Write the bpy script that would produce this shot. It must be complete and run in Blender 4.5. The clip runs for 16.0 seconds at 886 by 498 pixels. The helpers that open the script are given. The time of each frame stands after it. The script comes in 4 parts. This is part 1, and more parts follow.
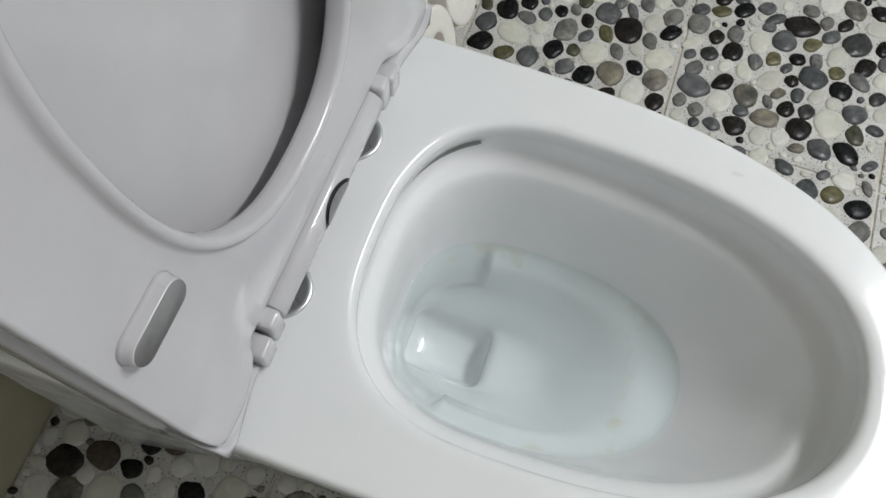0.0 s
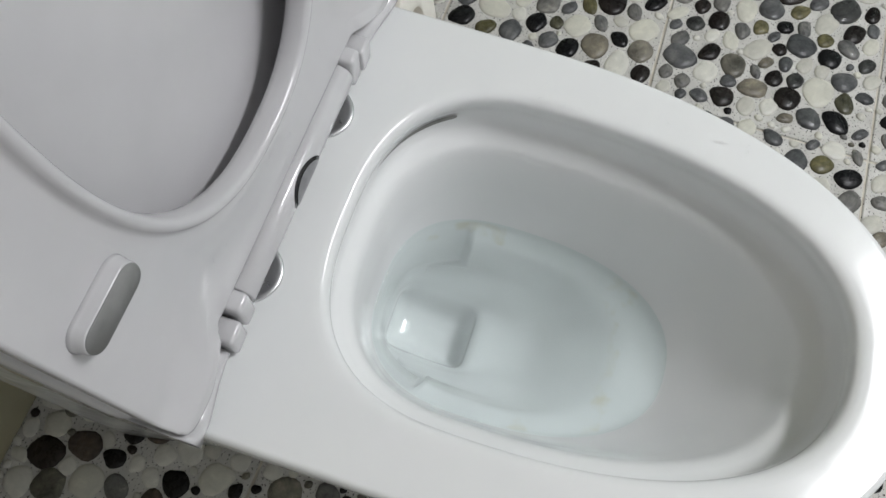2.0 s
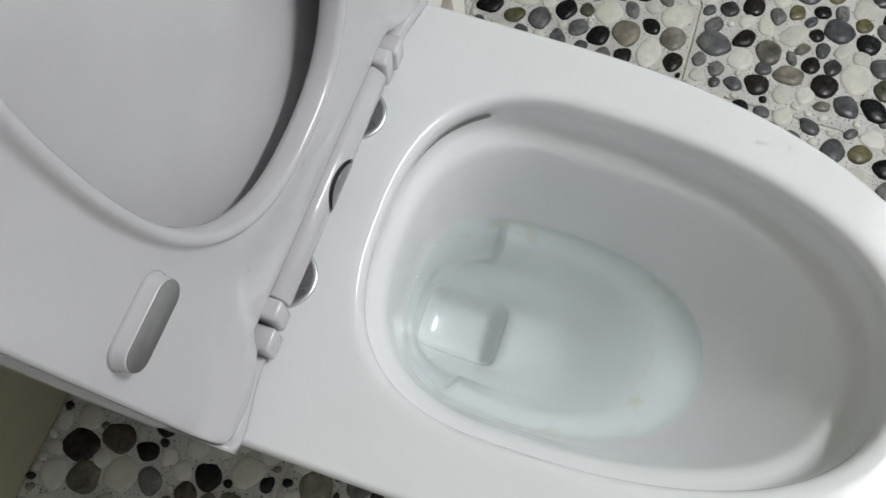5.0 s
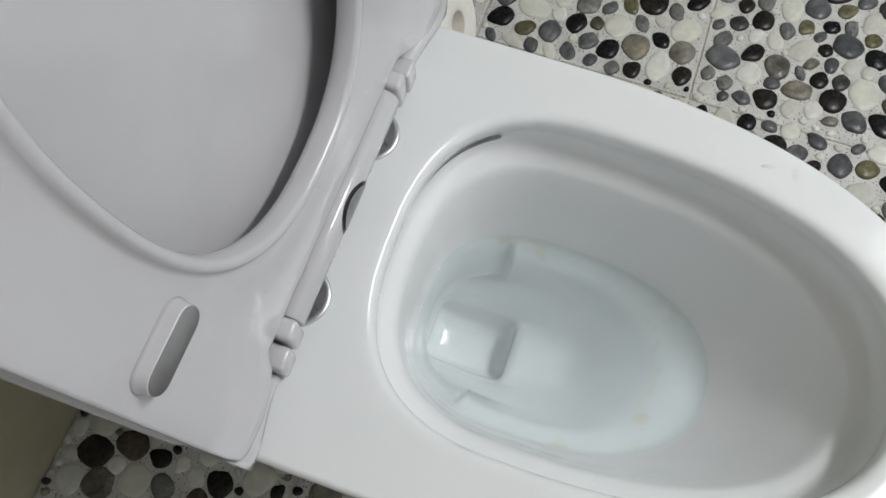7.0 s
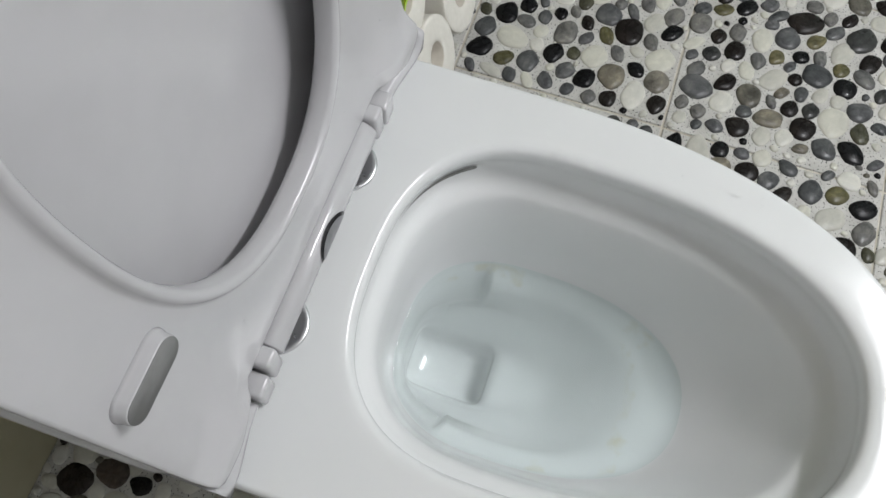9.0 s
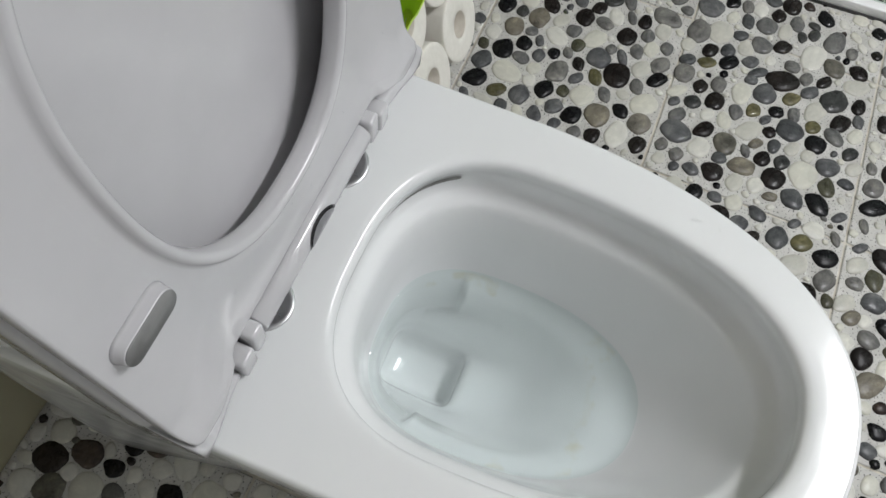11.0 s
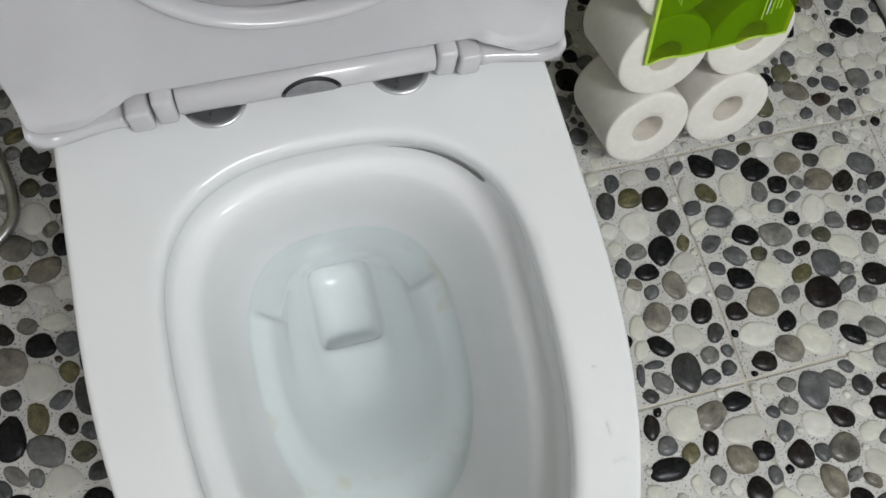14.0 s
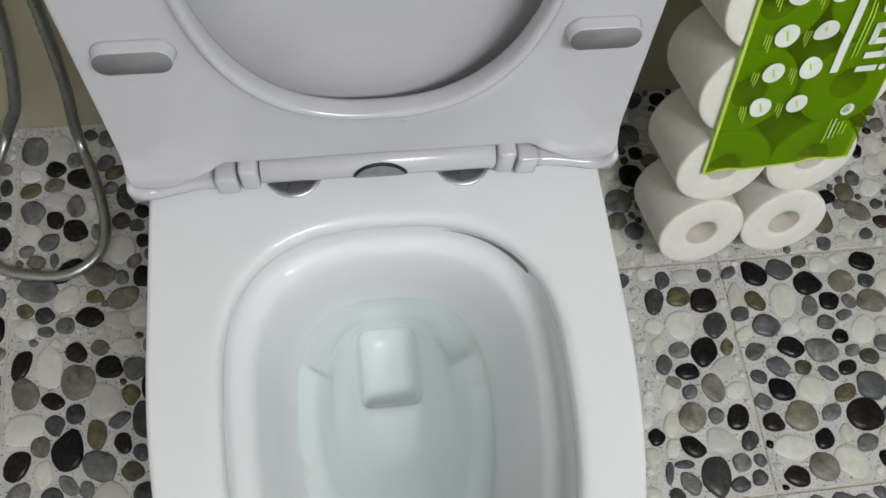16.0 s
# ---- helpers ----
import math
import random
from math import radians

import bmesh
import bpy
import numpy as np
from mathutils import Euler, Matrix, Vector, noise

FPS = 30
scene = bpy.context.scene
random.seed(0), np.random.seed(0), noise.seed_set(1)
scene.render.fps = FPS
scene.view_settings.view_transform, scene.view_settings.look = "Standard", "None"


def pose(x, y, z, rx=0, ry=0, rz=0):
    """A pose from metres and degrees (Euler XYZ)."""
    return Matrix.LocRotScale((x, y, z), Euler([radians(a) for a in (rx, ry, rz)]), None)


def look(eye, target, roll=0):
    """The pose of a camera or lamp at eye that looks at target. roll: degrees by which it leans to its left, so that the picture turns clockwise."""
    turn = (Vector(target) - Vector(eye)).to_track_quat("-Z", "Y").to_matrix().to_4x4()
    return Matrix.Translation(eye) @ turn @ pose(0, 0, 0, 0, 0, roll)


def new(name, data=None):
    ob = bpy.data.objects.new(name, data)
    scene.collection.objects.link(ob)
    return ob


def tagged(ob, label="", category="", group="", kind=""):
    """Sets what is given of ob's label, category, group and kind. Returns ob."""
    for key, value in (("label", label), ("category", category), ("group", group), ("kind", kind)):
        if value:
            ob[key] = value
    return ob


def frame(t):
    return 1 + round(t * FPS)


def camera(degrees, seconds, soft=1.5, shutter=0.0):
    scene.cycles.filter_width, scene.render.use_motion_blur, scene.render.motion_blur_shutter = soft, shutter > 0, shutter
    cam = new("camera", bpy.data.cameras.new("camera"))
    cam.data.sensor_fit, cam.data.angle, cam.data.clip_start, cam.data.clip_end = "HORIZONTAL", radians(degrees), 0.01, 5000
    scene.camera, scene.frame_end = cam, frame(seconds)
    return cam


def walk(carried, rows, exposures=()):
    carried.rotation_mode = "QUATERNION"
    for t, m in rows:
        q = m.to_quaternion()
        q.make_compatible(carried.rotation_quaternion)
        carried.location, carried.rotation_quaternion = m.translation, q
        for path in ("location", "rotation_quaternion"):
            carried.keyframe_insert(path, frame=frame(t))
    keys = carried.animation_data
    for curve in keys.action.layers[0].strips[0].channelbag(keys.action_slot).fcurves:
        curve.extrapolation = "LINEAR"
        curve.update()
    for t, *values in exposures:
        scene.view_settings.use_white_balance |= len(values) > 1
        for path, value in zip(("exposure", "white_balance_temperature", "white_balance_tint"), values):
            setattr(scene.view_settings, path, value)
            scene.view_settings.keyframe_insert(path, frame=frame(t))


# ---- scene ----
cam = camera(58.4, 16.0, 1.5)
PATH = [
    (0, (-0.228, -0.131, 0.945), (0.55, 0.078, -0.885), 5.0),
    (0.5, (-0.23, -0.136, 0.936), (0.551, 0.071, -0.893), 4.8),
    (1, (-0.224, -0.146, 0.938), (0.551, 0.051, -0.896), 4.9),
    (1.5, (-0.219, -0.146, 0.933), (0.543, 0.041, -0.906), 5.1),
    (2, (-0.219, -0.145, 0.928), (0.523, 0.042, -0.92), 4.5),
    (2.5, (-0.222, -0.141, 0.924), (0.501, 0.059, -0.93), 3.1),
    (3, (-0.215, -0.134, 0.922), (0.485, 0.068, -0.94), 2.3),
    (3.5, (-0.207, -0.124, 0.918), (0.482, 0.079, -0.949), 1.8),
    (6, (-0.2, -0.135, 0.935), (0.473, 0.105, -0.933), -0.2),
    (6.5, (-0.194, -0.136, 0.937), (0.478, 0.11, -0.931), -0.6),
    (7, (-0.195, -0.125, 0.945), (0.475, 0.117, -0.924), -0.4),
    (7.5, (-0.19, -0.121, 0.946), (0.495, 0.115, -0.918), 0.3),
    (8, (-0.187, -0.132, 0.945), (0.508, 0.097, -0.916), 0.5),
    (8.5, (-0.191, -0.139, 0.948), (0.52, 0.081, -0.908), 1.5),
    (9, (-0.194, -0.131, 0.959), (0.539, 0.092, -0.888), 2.1),
    (9.2, (-0.197, -0.125, 0.96), (0.547, 0.096, -0.883), 2.8),
    (11.3, (-0.24, -0.152, 0.99), (0.615, 0.067, -0.804), 10.8),
    (11.5, (-0.226, -0.142, 0.978), (0.621, 0.039, -0.824), 15.2),
    (12, (-0.186, -0.144, 0.979), (0.604, 0.0, -0.852), 28.5),
    (12.5, (-0.132, -0.186, 0.974), (0.564, 0.065, -0.884), 33.5),
    (13, (-0.107, -0.253, 0.966), (0.453, 0.232, -0.892), 25.5),
    (13.5, (-0.079, -0.241, 0.945), (0.378, 0.309, -0.923), 21.4),
    (14, (-0.032, -0.272, 0.934), (0.317, 0.281, -0.956), 18.6),
    (14.5, (-0.039, -0.281, 0.923), (0.203, 0.282, -0.981), 14.8),
    (15, (-0.036, -0.279, 0.928), (0.131, 0.295, -0.98), 9.8),
    (15.5, (-0.028, -0.278, 0.944), (0.137, 0.341, -0.951), 8.7),
    (16, (-0.021, -0.273, 0.987), (0.188, 0.447, -0.867), 10.5),
]
walk(cam, [(t, look(eye, target, roll)) for t, eye, target, roll in PATH])

# ---- light ----
world = bpy.data.worlds.new("world")
scene.world = world
world.use_nodes = True
world.node_tree.nodes["Background"].inputs[0].default_value = (0.9, 0.95, 1.0, 1)
world.node_tree.nodes["Background"].inputs[1].default_value = 0.05


def panel_lamp(name, place, length, width, watts, colour):
    data = bpy.data.lights.new(name, "AREA")
    data.shape, data.size, data.size_y, data.energy, data.color = "RECTANGLE", length, width, watts, colour
    ob = new(name, data)
    ob.matrix_world = pose(*place, 0, 0, 0)
    return ob


# one ceiling panel, over the floor beside the toilet and in front of it
panel_lamp("ceiling_panel", (0.70, -1.34, 2.34), 0.90, 0.16, 41.5, (0.965, 0.965, 0.995))


# ---- materials ----
def material(name, colour, rough=0.4, metal=0.0, coat=0.0):
    m = bpy.data.materials.new(name)
    m.use_nodes = True
    p = m.node_tree.nodes["Principled BSDF"]
    p.inputs["Base Color"].default_value = (*colour, 1)
    p.inputs["Roughness"].default_value = rough
    p.inputs["Metallic"].default_value = metal
    p.inputs["Coat Weight"].default_value = coat
    return m, m.node_tree.nodes, m.node_tree.links, p


def noise_node(nodes, links, scale, detail=4.0, rough=0.55):
    c = nodes.new("ShaderNodeTexCoord")
    n = nodes.new("ShaderNodeTexNoise")
    n.inputs["Scale"].default_value, n.inputs["Detail"].default_value = scale, detail
    n.inputs["Roughness"].default_value = rough
    links.new(c.outputs["Object"], n.inputs["Vector"])
    return n


def ramp_node(nodes, links, source, stops, mode="LINEAR"):
    r = nodes.new("ShaderNodeValToRGB")
    r.color_ramp.interpolation = mode
    while len(r.color_ramp.elements) < len(stops):
        r.color_ramp.elements.new(0.5)
    for e, (at, col) in zip(r.color_ramp.elements, stops):
        e.position, e.color = at, (*col, 1)
    links.new(source, r.inputs["Fac"])
    return r


def bump_node(nodes, links, source, p, strength, distance=0.001):
    b = nodes.new("ShaderNodeBump")
    b.inputs["Strength"].default_value, b.inputs["Distance"].default_value = strength, distance
    links.new(source, b.inputs["Height"])
    links.new(b.outputs["Normal"], p.inputs["Normal"])


def speckled(name, stops, scale, rough, bump=0.0, coat=0.0, rough_range=None, metal=0.0, distance=0.001, detail=4.0):
    m, nodes, links, p = material(name, stops[0][1], rough, metal, coat)
    n = noise_node(nodes, links, scale, detail)
    r = ramp_node(nodes, links, n.outputs["Fac"], stops)
    links.new(r.outputs["Color"], p.inputs["Base Color"])
    if bump:
        bump_node(nodes, links, n.outputs["Fac"], p, bump, distance)
    if rough_range:
        k = noise_node(nodes, links, scale * 3.7)
        q = ramp_node(nodes, links, k.outputs["Fac"], [(0.3, (rough_range[0],) * 3), (0.7, (rough_range[1],) * 3)])
        links.new(q.outputs["Color"], p.inputs["Roughness"])
    return m


CERAMIC = speckled("glazed_ceramic", [(0.3, (0.69, 0.70, 0.70)), (0.7, (0.725, 0.73, 0.73))], 9, 0.14, 0.03, 0.0, (0.09, 0.19))
SEAT_PLASTIC = speckled("white_seat_plastic", [(0.3, (0.488, 0.481, 0.491)), (0.7, (0.526, 0.519, 0.529))], 12, 0.16, 0.03, 0.2, (0.11, 0.24))
cn, cl = CERAMIC.node_tree.nodes, CERAMIC.node_tree.links
cp = cn["Principled BSDF"]
cp.inputs["Specular IOR Level"].default_value = 0.38
glaze = cp.inputs["Base Color"].links[0].from_socket
geo = cn.new("ShaderNodeNewGeometry")
axes = cn.new("ShaderNodeSeparateXYZ")
cl.new(geo.outputs["Position"], axes.inputs["Vector"])
scaled = cn.new("ShaderNodeMath")
scaled.operation = "MULTIPLY"
scaled.inputs[1].default_value = 2.0
cl.new(axes.outputs["Z"], scaled.inputs[0])
band = ramp_node(cn, cl, scaled.outputs[0], [(0.46, (0, 0, 0)), (0.485, (1, 1, 1)), (0.512, (1, 1, 1)), (0.520, (0, 0, 0))])
lime = noise_node(cn, cl, 26, 3.0)
lime_mask = ramp_node(cn, cl, lime.outputs["Fac"], [(0.58, (0, 0, 0)), (0.70, (0.5, 0.5, 0.5))])
both = cn.new("ShaderNodeMath")
both.operation = "MULTIPLY"
cl.new(band.outputs["Color"], both.inputs[0])
cl.new(lime_mask.outputs["Color"], both.inputs[1])
stain = cn.new("ShaderNodeMix")
stain.data_type = "RGBA"
cl.new(both.outputs[0], stain.inputs["Factor"])
cl.new(glaze, stain.inputs["A"])
stain.inputs["B"].default_value = (0.60, 0.55, 0.40, 1)
cl.new(stain.outputs["Result"], cp.inputs["Base Color"])
RUBBER = speckled("grey_rubber", [(0.3, (0.17, 0.17, 0.168)), (0.7, (0.21, 0.21, 0.207))], 60, 0.6, 0.1)
# dark colour puts in the shade inside the flush slot
SHADOWED = speckled("slot_shade", [(0.3, (0.16, 0.16, 0.15)), (0.7, (0.22, 0.215, 0.205))], 50, 0.7)
BLACK = material("black_ring_plastic", (0.012, 0.012, 0.013), 0.25)[0]
BADGE = speckled("brushed_grey_badge", [(0.3, (0.22, 0.22, 0.23)), (0.7, (0.30, 0.30, 0.31))], 120, 0.35, 0.02, 0, None, 0.4)
CHROME = speckled("wet_chrome", [(0.3, (0.58, 0.59, 0.60)), (0.7, (0.68, 0.68, 0.69))], 40, 0.32, 0.02, 0, (0.25, 0.42), 1.0)
STEEL = speckled("hose_steel", [(0.3, (0.38, 0.39, 0.375)), (0.7, (0.50, 0.505, 0.49))], 60, 0.3, 0.02, 0, (0.25, 0.45), 1.0)
PAPER = speckled("tissue_paper", [(0.25, (0.72, 0.695, 0.635)), (0.75, (0.79, 0.765, 0.705))], 90, 0.9, 0.35, 0, None, 0, 0.0012)
CARD = speckled("card_core", [(0.3, (0.48, 0.44, 0.38)), (0.7, (0.56, 0.52, 0.45))], 70, 0.9, 0.1)
WALL = speckled("beige_wall_tile", [(0.3, (0.36, 0.33, 0.22)), (0.7, (0.44, 0.41, 0.29))], 5, 0.25, 0.03, 0.1)
PLAIN = speckled("painted_wall", [(0.3, (0.68, 0.685, 0.69)), (0.7, (0.73, 0.735, 0.74))], 4, 0.6, 0.05)
ALU = speckled("white_profile", [(0.3, (0.78, 0.78, 0.78)), (0.7, (0.84, 0.84, 0.84))], 30, 0.3, 0.02)
SEAL = material("dark_seal", (0.03, 0.03, 0.03), 0.5)[0]
WHITE_PRINT = speckled("white_print", [(0.3, (0.72, 0.76, 0.66)), (0.7, (0.82, 0.85, 0.76))], 80, 0.4)
LIME_PRINT = speckled("lime_print", [(0.3, (0.42, 0.62, 0.05)), (0.7, (0.5, 0.70, 0.08))], 60, 0.4)

# grout with dark grit
GROUT, gn, gl, gp = material("white_grout", (0.66, 0.65, 0.61), 0.75)
g1 = noise_node(gn, gl, 330, 2.0)
g2 = noise_node(gn, gl, 22, 5.0)
grit = ramp_node(gn, gl, g1.outputs["Fac"], [(0.335, (0.06, 0.06, 0.06)), (0.40, (1, 1, 1))])
tone = ramp_node(gn, gl, g2.outputs["Fac"], [(0.3, (0.42, 0.41, 0.385)), (0.7, (0.56, 0.55, 0.525))])
mixg = gn.new("ShaderNodeMix")
mixg.data_type, mixg.blend_type = "RGBA", "MULTIPLY"
mixg.inputs["Factor"].default_value = 1.0
gl.new(tone.outputs["Color"], mixg.inputs["A"])
gl.new(grit.outputs["Color"], mixg.inputs["B"])
gl.new(mixg.outputs["Result"], gp.inputs["Base Color"])
bump_node(gn, gl, g1.outputs["Fac"], gp, 0.5, 0.001)
JOINT = speckled("joint_grout", [(0.3, (0.42, 0.38, 0.31)), (0.7, (0.60, 0.57, 0.50))], 40, 0.85, 0.2)


def pebble_material(name, stops, per_island, depth=1.0):
    m, nodes, links, p = material(name, (0.3, 0.3, 0.3), 0.3)
    if per_island:
        source = nodes.new("ShaderNodeNewGeometry").outputs["Random Per Island"]
    else:
        source = nodes.new("ShaderNodeObjectInfo").outputs["Random"]
    base = ramp_node(nodes, links, source, stops, "CONSTANT")
    grain = 60 if per_island else 0.95
    veins = noise_node(nodes, links, grain, 6.0, 0.62)
    veins.noise_dimensions = "4D"
    veins.inputs["Distortion"].default_value = 0.6
    shift = nodes.new("ShaderNodeMath")
    shift.operation = "MULTIPLY"
    shift.inputs[1].default_value = 40.0
    links.new(source, shift.inputs[0])
    links.new(shift.outputs[0], veins.inputs["W"])
    tone = ramp_node(nodes, links, veins.outputs["Fac"], [(at, tuple(1 + depth * (c - 1) for c in col)) for at, col in
                      ((0.34, (0.48, 0.48, 0.48)), (0.46, (0.88, 0.88, 0.88)), (0.56, (1.12, 1.11, 1.08)), (0.66, (1.65, 1.62, 1.54)))])
    mx = nodes.new("ShaderNodeMix")
    mx.data_type, mx.blend_type = "RGBA", "MULTIPLY"
    mx.inputs["Factor"].default_value = 1.0
    links.new(base.outputs["Color"], mx.inputs["A"])
    links.new(tone.outputs["Color"], mx.inputs["B"])
    links.new(mx.outputs["Result"], p.inputs["Base Color"])
    bump_node(nodes, links, veins.outputs["Fac"], p, 0.15, 0.001)
    k = noise_node(nodes, links, grain * 2.2)
    q = ramp_node(nodes, links, k.outputs["Fac"], [(0.3, (0.20,) * 3), (0.7, (0.40,) * 3)])
    links.new(q.outputs["Color"], p.inputs["Roughness"])
    p.inputs["Specular IOR Level"].default_value = 0.18
    return m


DARK_STOPS = [(0.0, (0.006, 0.006, 0.007)), (0.20, (0.010, 0.009, 0.008)), (0.30, (0.085, 0.088, 0.092)), (0.46, (0.125, 0.125, 0.122)),
              (0.62, (0.068, 0.070, 0.073)), (0.72, (0.105, 0.100, 0.065)), (0.84, (0.140, 0.130, 0.108)), (0.93, (0.035, 0.026, 0.023))]
PALE_STOPS = [(0.0, (0.53, 0.52, 0.46)), (0.35, (0.57, 0.56, 0.515)), (0.7, (0.47, 0.46, 0.415))]
BROWN_STOPS = [(0.0, (0.012, 0.011, 0.011)), (0.22, (0.030, 0.024, 0.021)), (0.34, (0.13, 0.125, 0.105)), (0.50, (0.075, 0.06, 0.05)), (0.62, (0.19, 0.18, 0.15)), (0.80, (0.15, 0.15, 0.145))]
GREY_STOPS = [(0.0, (0.098, 0.100, 0.104)), (0.22, (0.070, 0.073, 0.076)), (0.42, (0.128, 0.128, 0.126)), (0.62, (0.048, 0.049, 0.048)), (0.80, (0.150, 0.147, 0.140))]
TAN_STOPS = [(0.0, (0.160, 0.146, 0.118)), (0.4, (0.128, 0.121, 0.102)), (0.75, (0.185, 0.172, 0.146))]
OLIVE_STOPS = [(0.0, (0.098, 0.091, 0.048)), (0.4, (0.120, 0.110, 0.062)), (0.75, (0.068, 0.067, 0.046))]
BLACK_STOPS = [(0.0, (0.008, 0.008, 0.009)), (0.4, (0.013, 0.0105, 0.010)), (0.75, (0.018, 0.015, 0.014))]
PEBBLE = {"black": pebble_material("black_pebble_stone", BLACK_STOPS, False), "grey": pebble_material("grey_pebble_stone", GREY_STOPS, False), "tan": pebble_material("tan_pebble_stone", TAN_STOPS, False),
          "olive": pebble_material("olive_pebble_stone", OLIVE_STOPS, False), "pale": pebble_material("pale_pebble_stone", PALE_STOPS, False, 0.22)}
PEBBLE_FAR = {"brown": pebble_material("brown_pebble_stone_rest", BROWN_STOPS, True), "dark": pebble_material("pebble_stone_rest", DARK_STOPS, True), "pale": pebble_material("pale_pebble_stone_rest", PALE_STOPS, True, 0.22)}
# water: a refracting surface, faintly green
WATER, wn, wl, wp = material("water", (0.765, 0.872, 0.850), 0.0)
wp.inputs["Transmission Weight"].default_value = 1.0
wp.inputs["IOR"].default_value = 1.33
w1 = noise_node(wn, wl, 14, 1.0)
bump_node(wn, wl, w1.outputs["Fac"], wp, 0.03, 0.002)

GLASS, qn, ql, qp = material("green_shower_glass", (0.34, 0.43, 0.37), 0.10)
qp.inputs["Transmission Weight"].default_value = 1.0
qp.inputs["IOR"].default_value = 1.45

# printed film: part of the light passes through it
FILM, fn, fl, fp = material("green_printed_film", (0.125, 0.235, 0.003), 0.28)
thin = fn.new("ShaderNodeBsdfTransparent")
thin.inputs["Color"].default_value = (0.41, 0.62, 0.020, 1)
blend = fn.new("ShaderNodeMixShader")
blend.inputs["Fac"].default_value = 0.72
fl.new(fp.outputs["BSDF"], blend.inputs[1])
fl.new(thin.outputs["BSDF"], blend.inputs[2])
fl.new(blend.outputs["Shader"], fn["Material Output"].inputs["Surface"])


# ---- building helpers ----
def mesh_of(name, bm, mat, smooth=True):
    me = bpy.data.meshes.new(name)
    bm.normal_update()
    bm.to_mesh(me)
    bm.free()
    for f in me.polygons:
        f.use_smooth = smooth
    me.materials.append(mat)
    return me


def part(name, bm, mat, parent=None, label="", smooth=True, matrix=None):
    ob = new(name, mesh_of(name, bm, mat, smooth))
    if parent:
        ob.parent = parent
    if matrix is not None:
        ob.matrix_basis = matrix
    return tagged(ob, label) if label else ob


def thing(name, place, label, category, group="", kind=""):
    ob = new(name)
    ob.matrix_basis = place if isinstance(place, Matrix) else Matrix.Translation(place)
    ob.empty_display_size = 0.05
    return tagged(ob, label, category, group, kind)


def box(x0, y0, z0, x1, y1, z1, bevel=0.0, segments=2, bm=None):
    own = bmesh.new()
    bmesh.ops.create_cube(own, size=1, matrix=Matrix.LocRotScale(((x0 + x1) / 2, (y0 + y1) / 2, (z0 + z1) / 2), None, (x1 - x0, y1 - y0, z1 - z0)))
    if bevel:
        bmesh.ops.bevel(own, geom=own.edges[:], offset=bevel, segments=segments, affect="EDGES", profile=0.5)
    if bm is None:
        return own
    tmp = bpy.data.meshes.new("tmp")
    own.to_mesh(tmp)
    own.free()
    bm.from_mesh(tmp)
    bpy.data.meshes.remove(tmp)
    return bm


def loft(rings, close_first=False, close_last=False, wrap=False):
    """Quads between rings of equal length; each ring is a closed loop of points."""
    bm = bmesh.new()
    vs = [[bm.verts.new(p) for p in ring] for ring in rings]
    pairs = list(zip(vs, vs[1:])) + ([(vs[-1], vs[0])] if wrap else [])
    for a, b in pairs:
        for i in range(len(a)):
            j = (i + 1) % len(a)
            bm.faces.new((a[i], a[j], b[j], b[i]))
    if close_first:
        bm.faces.new(list(reversed(vs[0])))
    if close_last:
        bm.faces.new(vs[-1])
    bmesh.ops.recalc_face_normals(bm, faces=bm.faces[:])
    return bm


def tube(points, radius, sides=12, ridges=0.0, steps=1):
    """A round tube along a smooth line through the points; ridges: depth of its rings."""
    pts = [Vector(p) for p in points]
    fine = []
    for i in range(len(pts) - 1):
        p0, p1, p2, p3 = pts[max(i - 1, 0)], pts[i], pts[i + 1], pts[min(i + 2, len(pts) - 1)]
        for k in range(steps):
            t = k / steps
            fine.append(0.5 * ((2 * p1) + (p2 - p0) * t + (2 * p0 - 5 * p1 + 4 * p2 - p3) * t * t + (3 * p1 - p0 - 3 * p2 + p3) * t ** 3))
    fine.append(pts[-1])
    rings, side = [], Vector((0, 0, 1))
    for i, p in enumerate(fine):
        along = (fine[min(i + 1, len(fine) - 1)] - fine[max(i - 1, 0)]).normalized()
        a = along.cross(side)
        if a.length < 1e-3:
            a = along.cross(Vector((1, 0, 0)))
        a.normalize()
        side = a.cross(along).normalized()
        r = radius - (ridges if i % 2 else 0.0)
        rings.append([p + r * (math.cos(q) * a + math.sin(q) * side) for q in (2 * math.pi * k / sides for k in range(sides))])
    return loft(rings, True, True)


def lathe(profile, sides=32, axis="z"):
    """A solid of revolution from (radius, height) pairs."""
    rings = []
    for r, h in profile:
        ring = []
        for k in range(sides):
            q = 2 * math.pi * k / sides
            ring.append((r * math.cos(q), r * math.sin(q), h))
        rings.append(ring)
    return loft(rings, True, True)


# ---- the room ----
WALL_Y = 0.337
X0, X1, Y0, Y1, H = -0.95, 1.95, -1.75, WALL_Y, 2.38


def slab(name, bounds, mat, label, kind="structure", category="wall"):
    ob = new(name, mesh_of(name, box(*bounds), mat, False))
    return tagged(ob, label, category, "", kind)


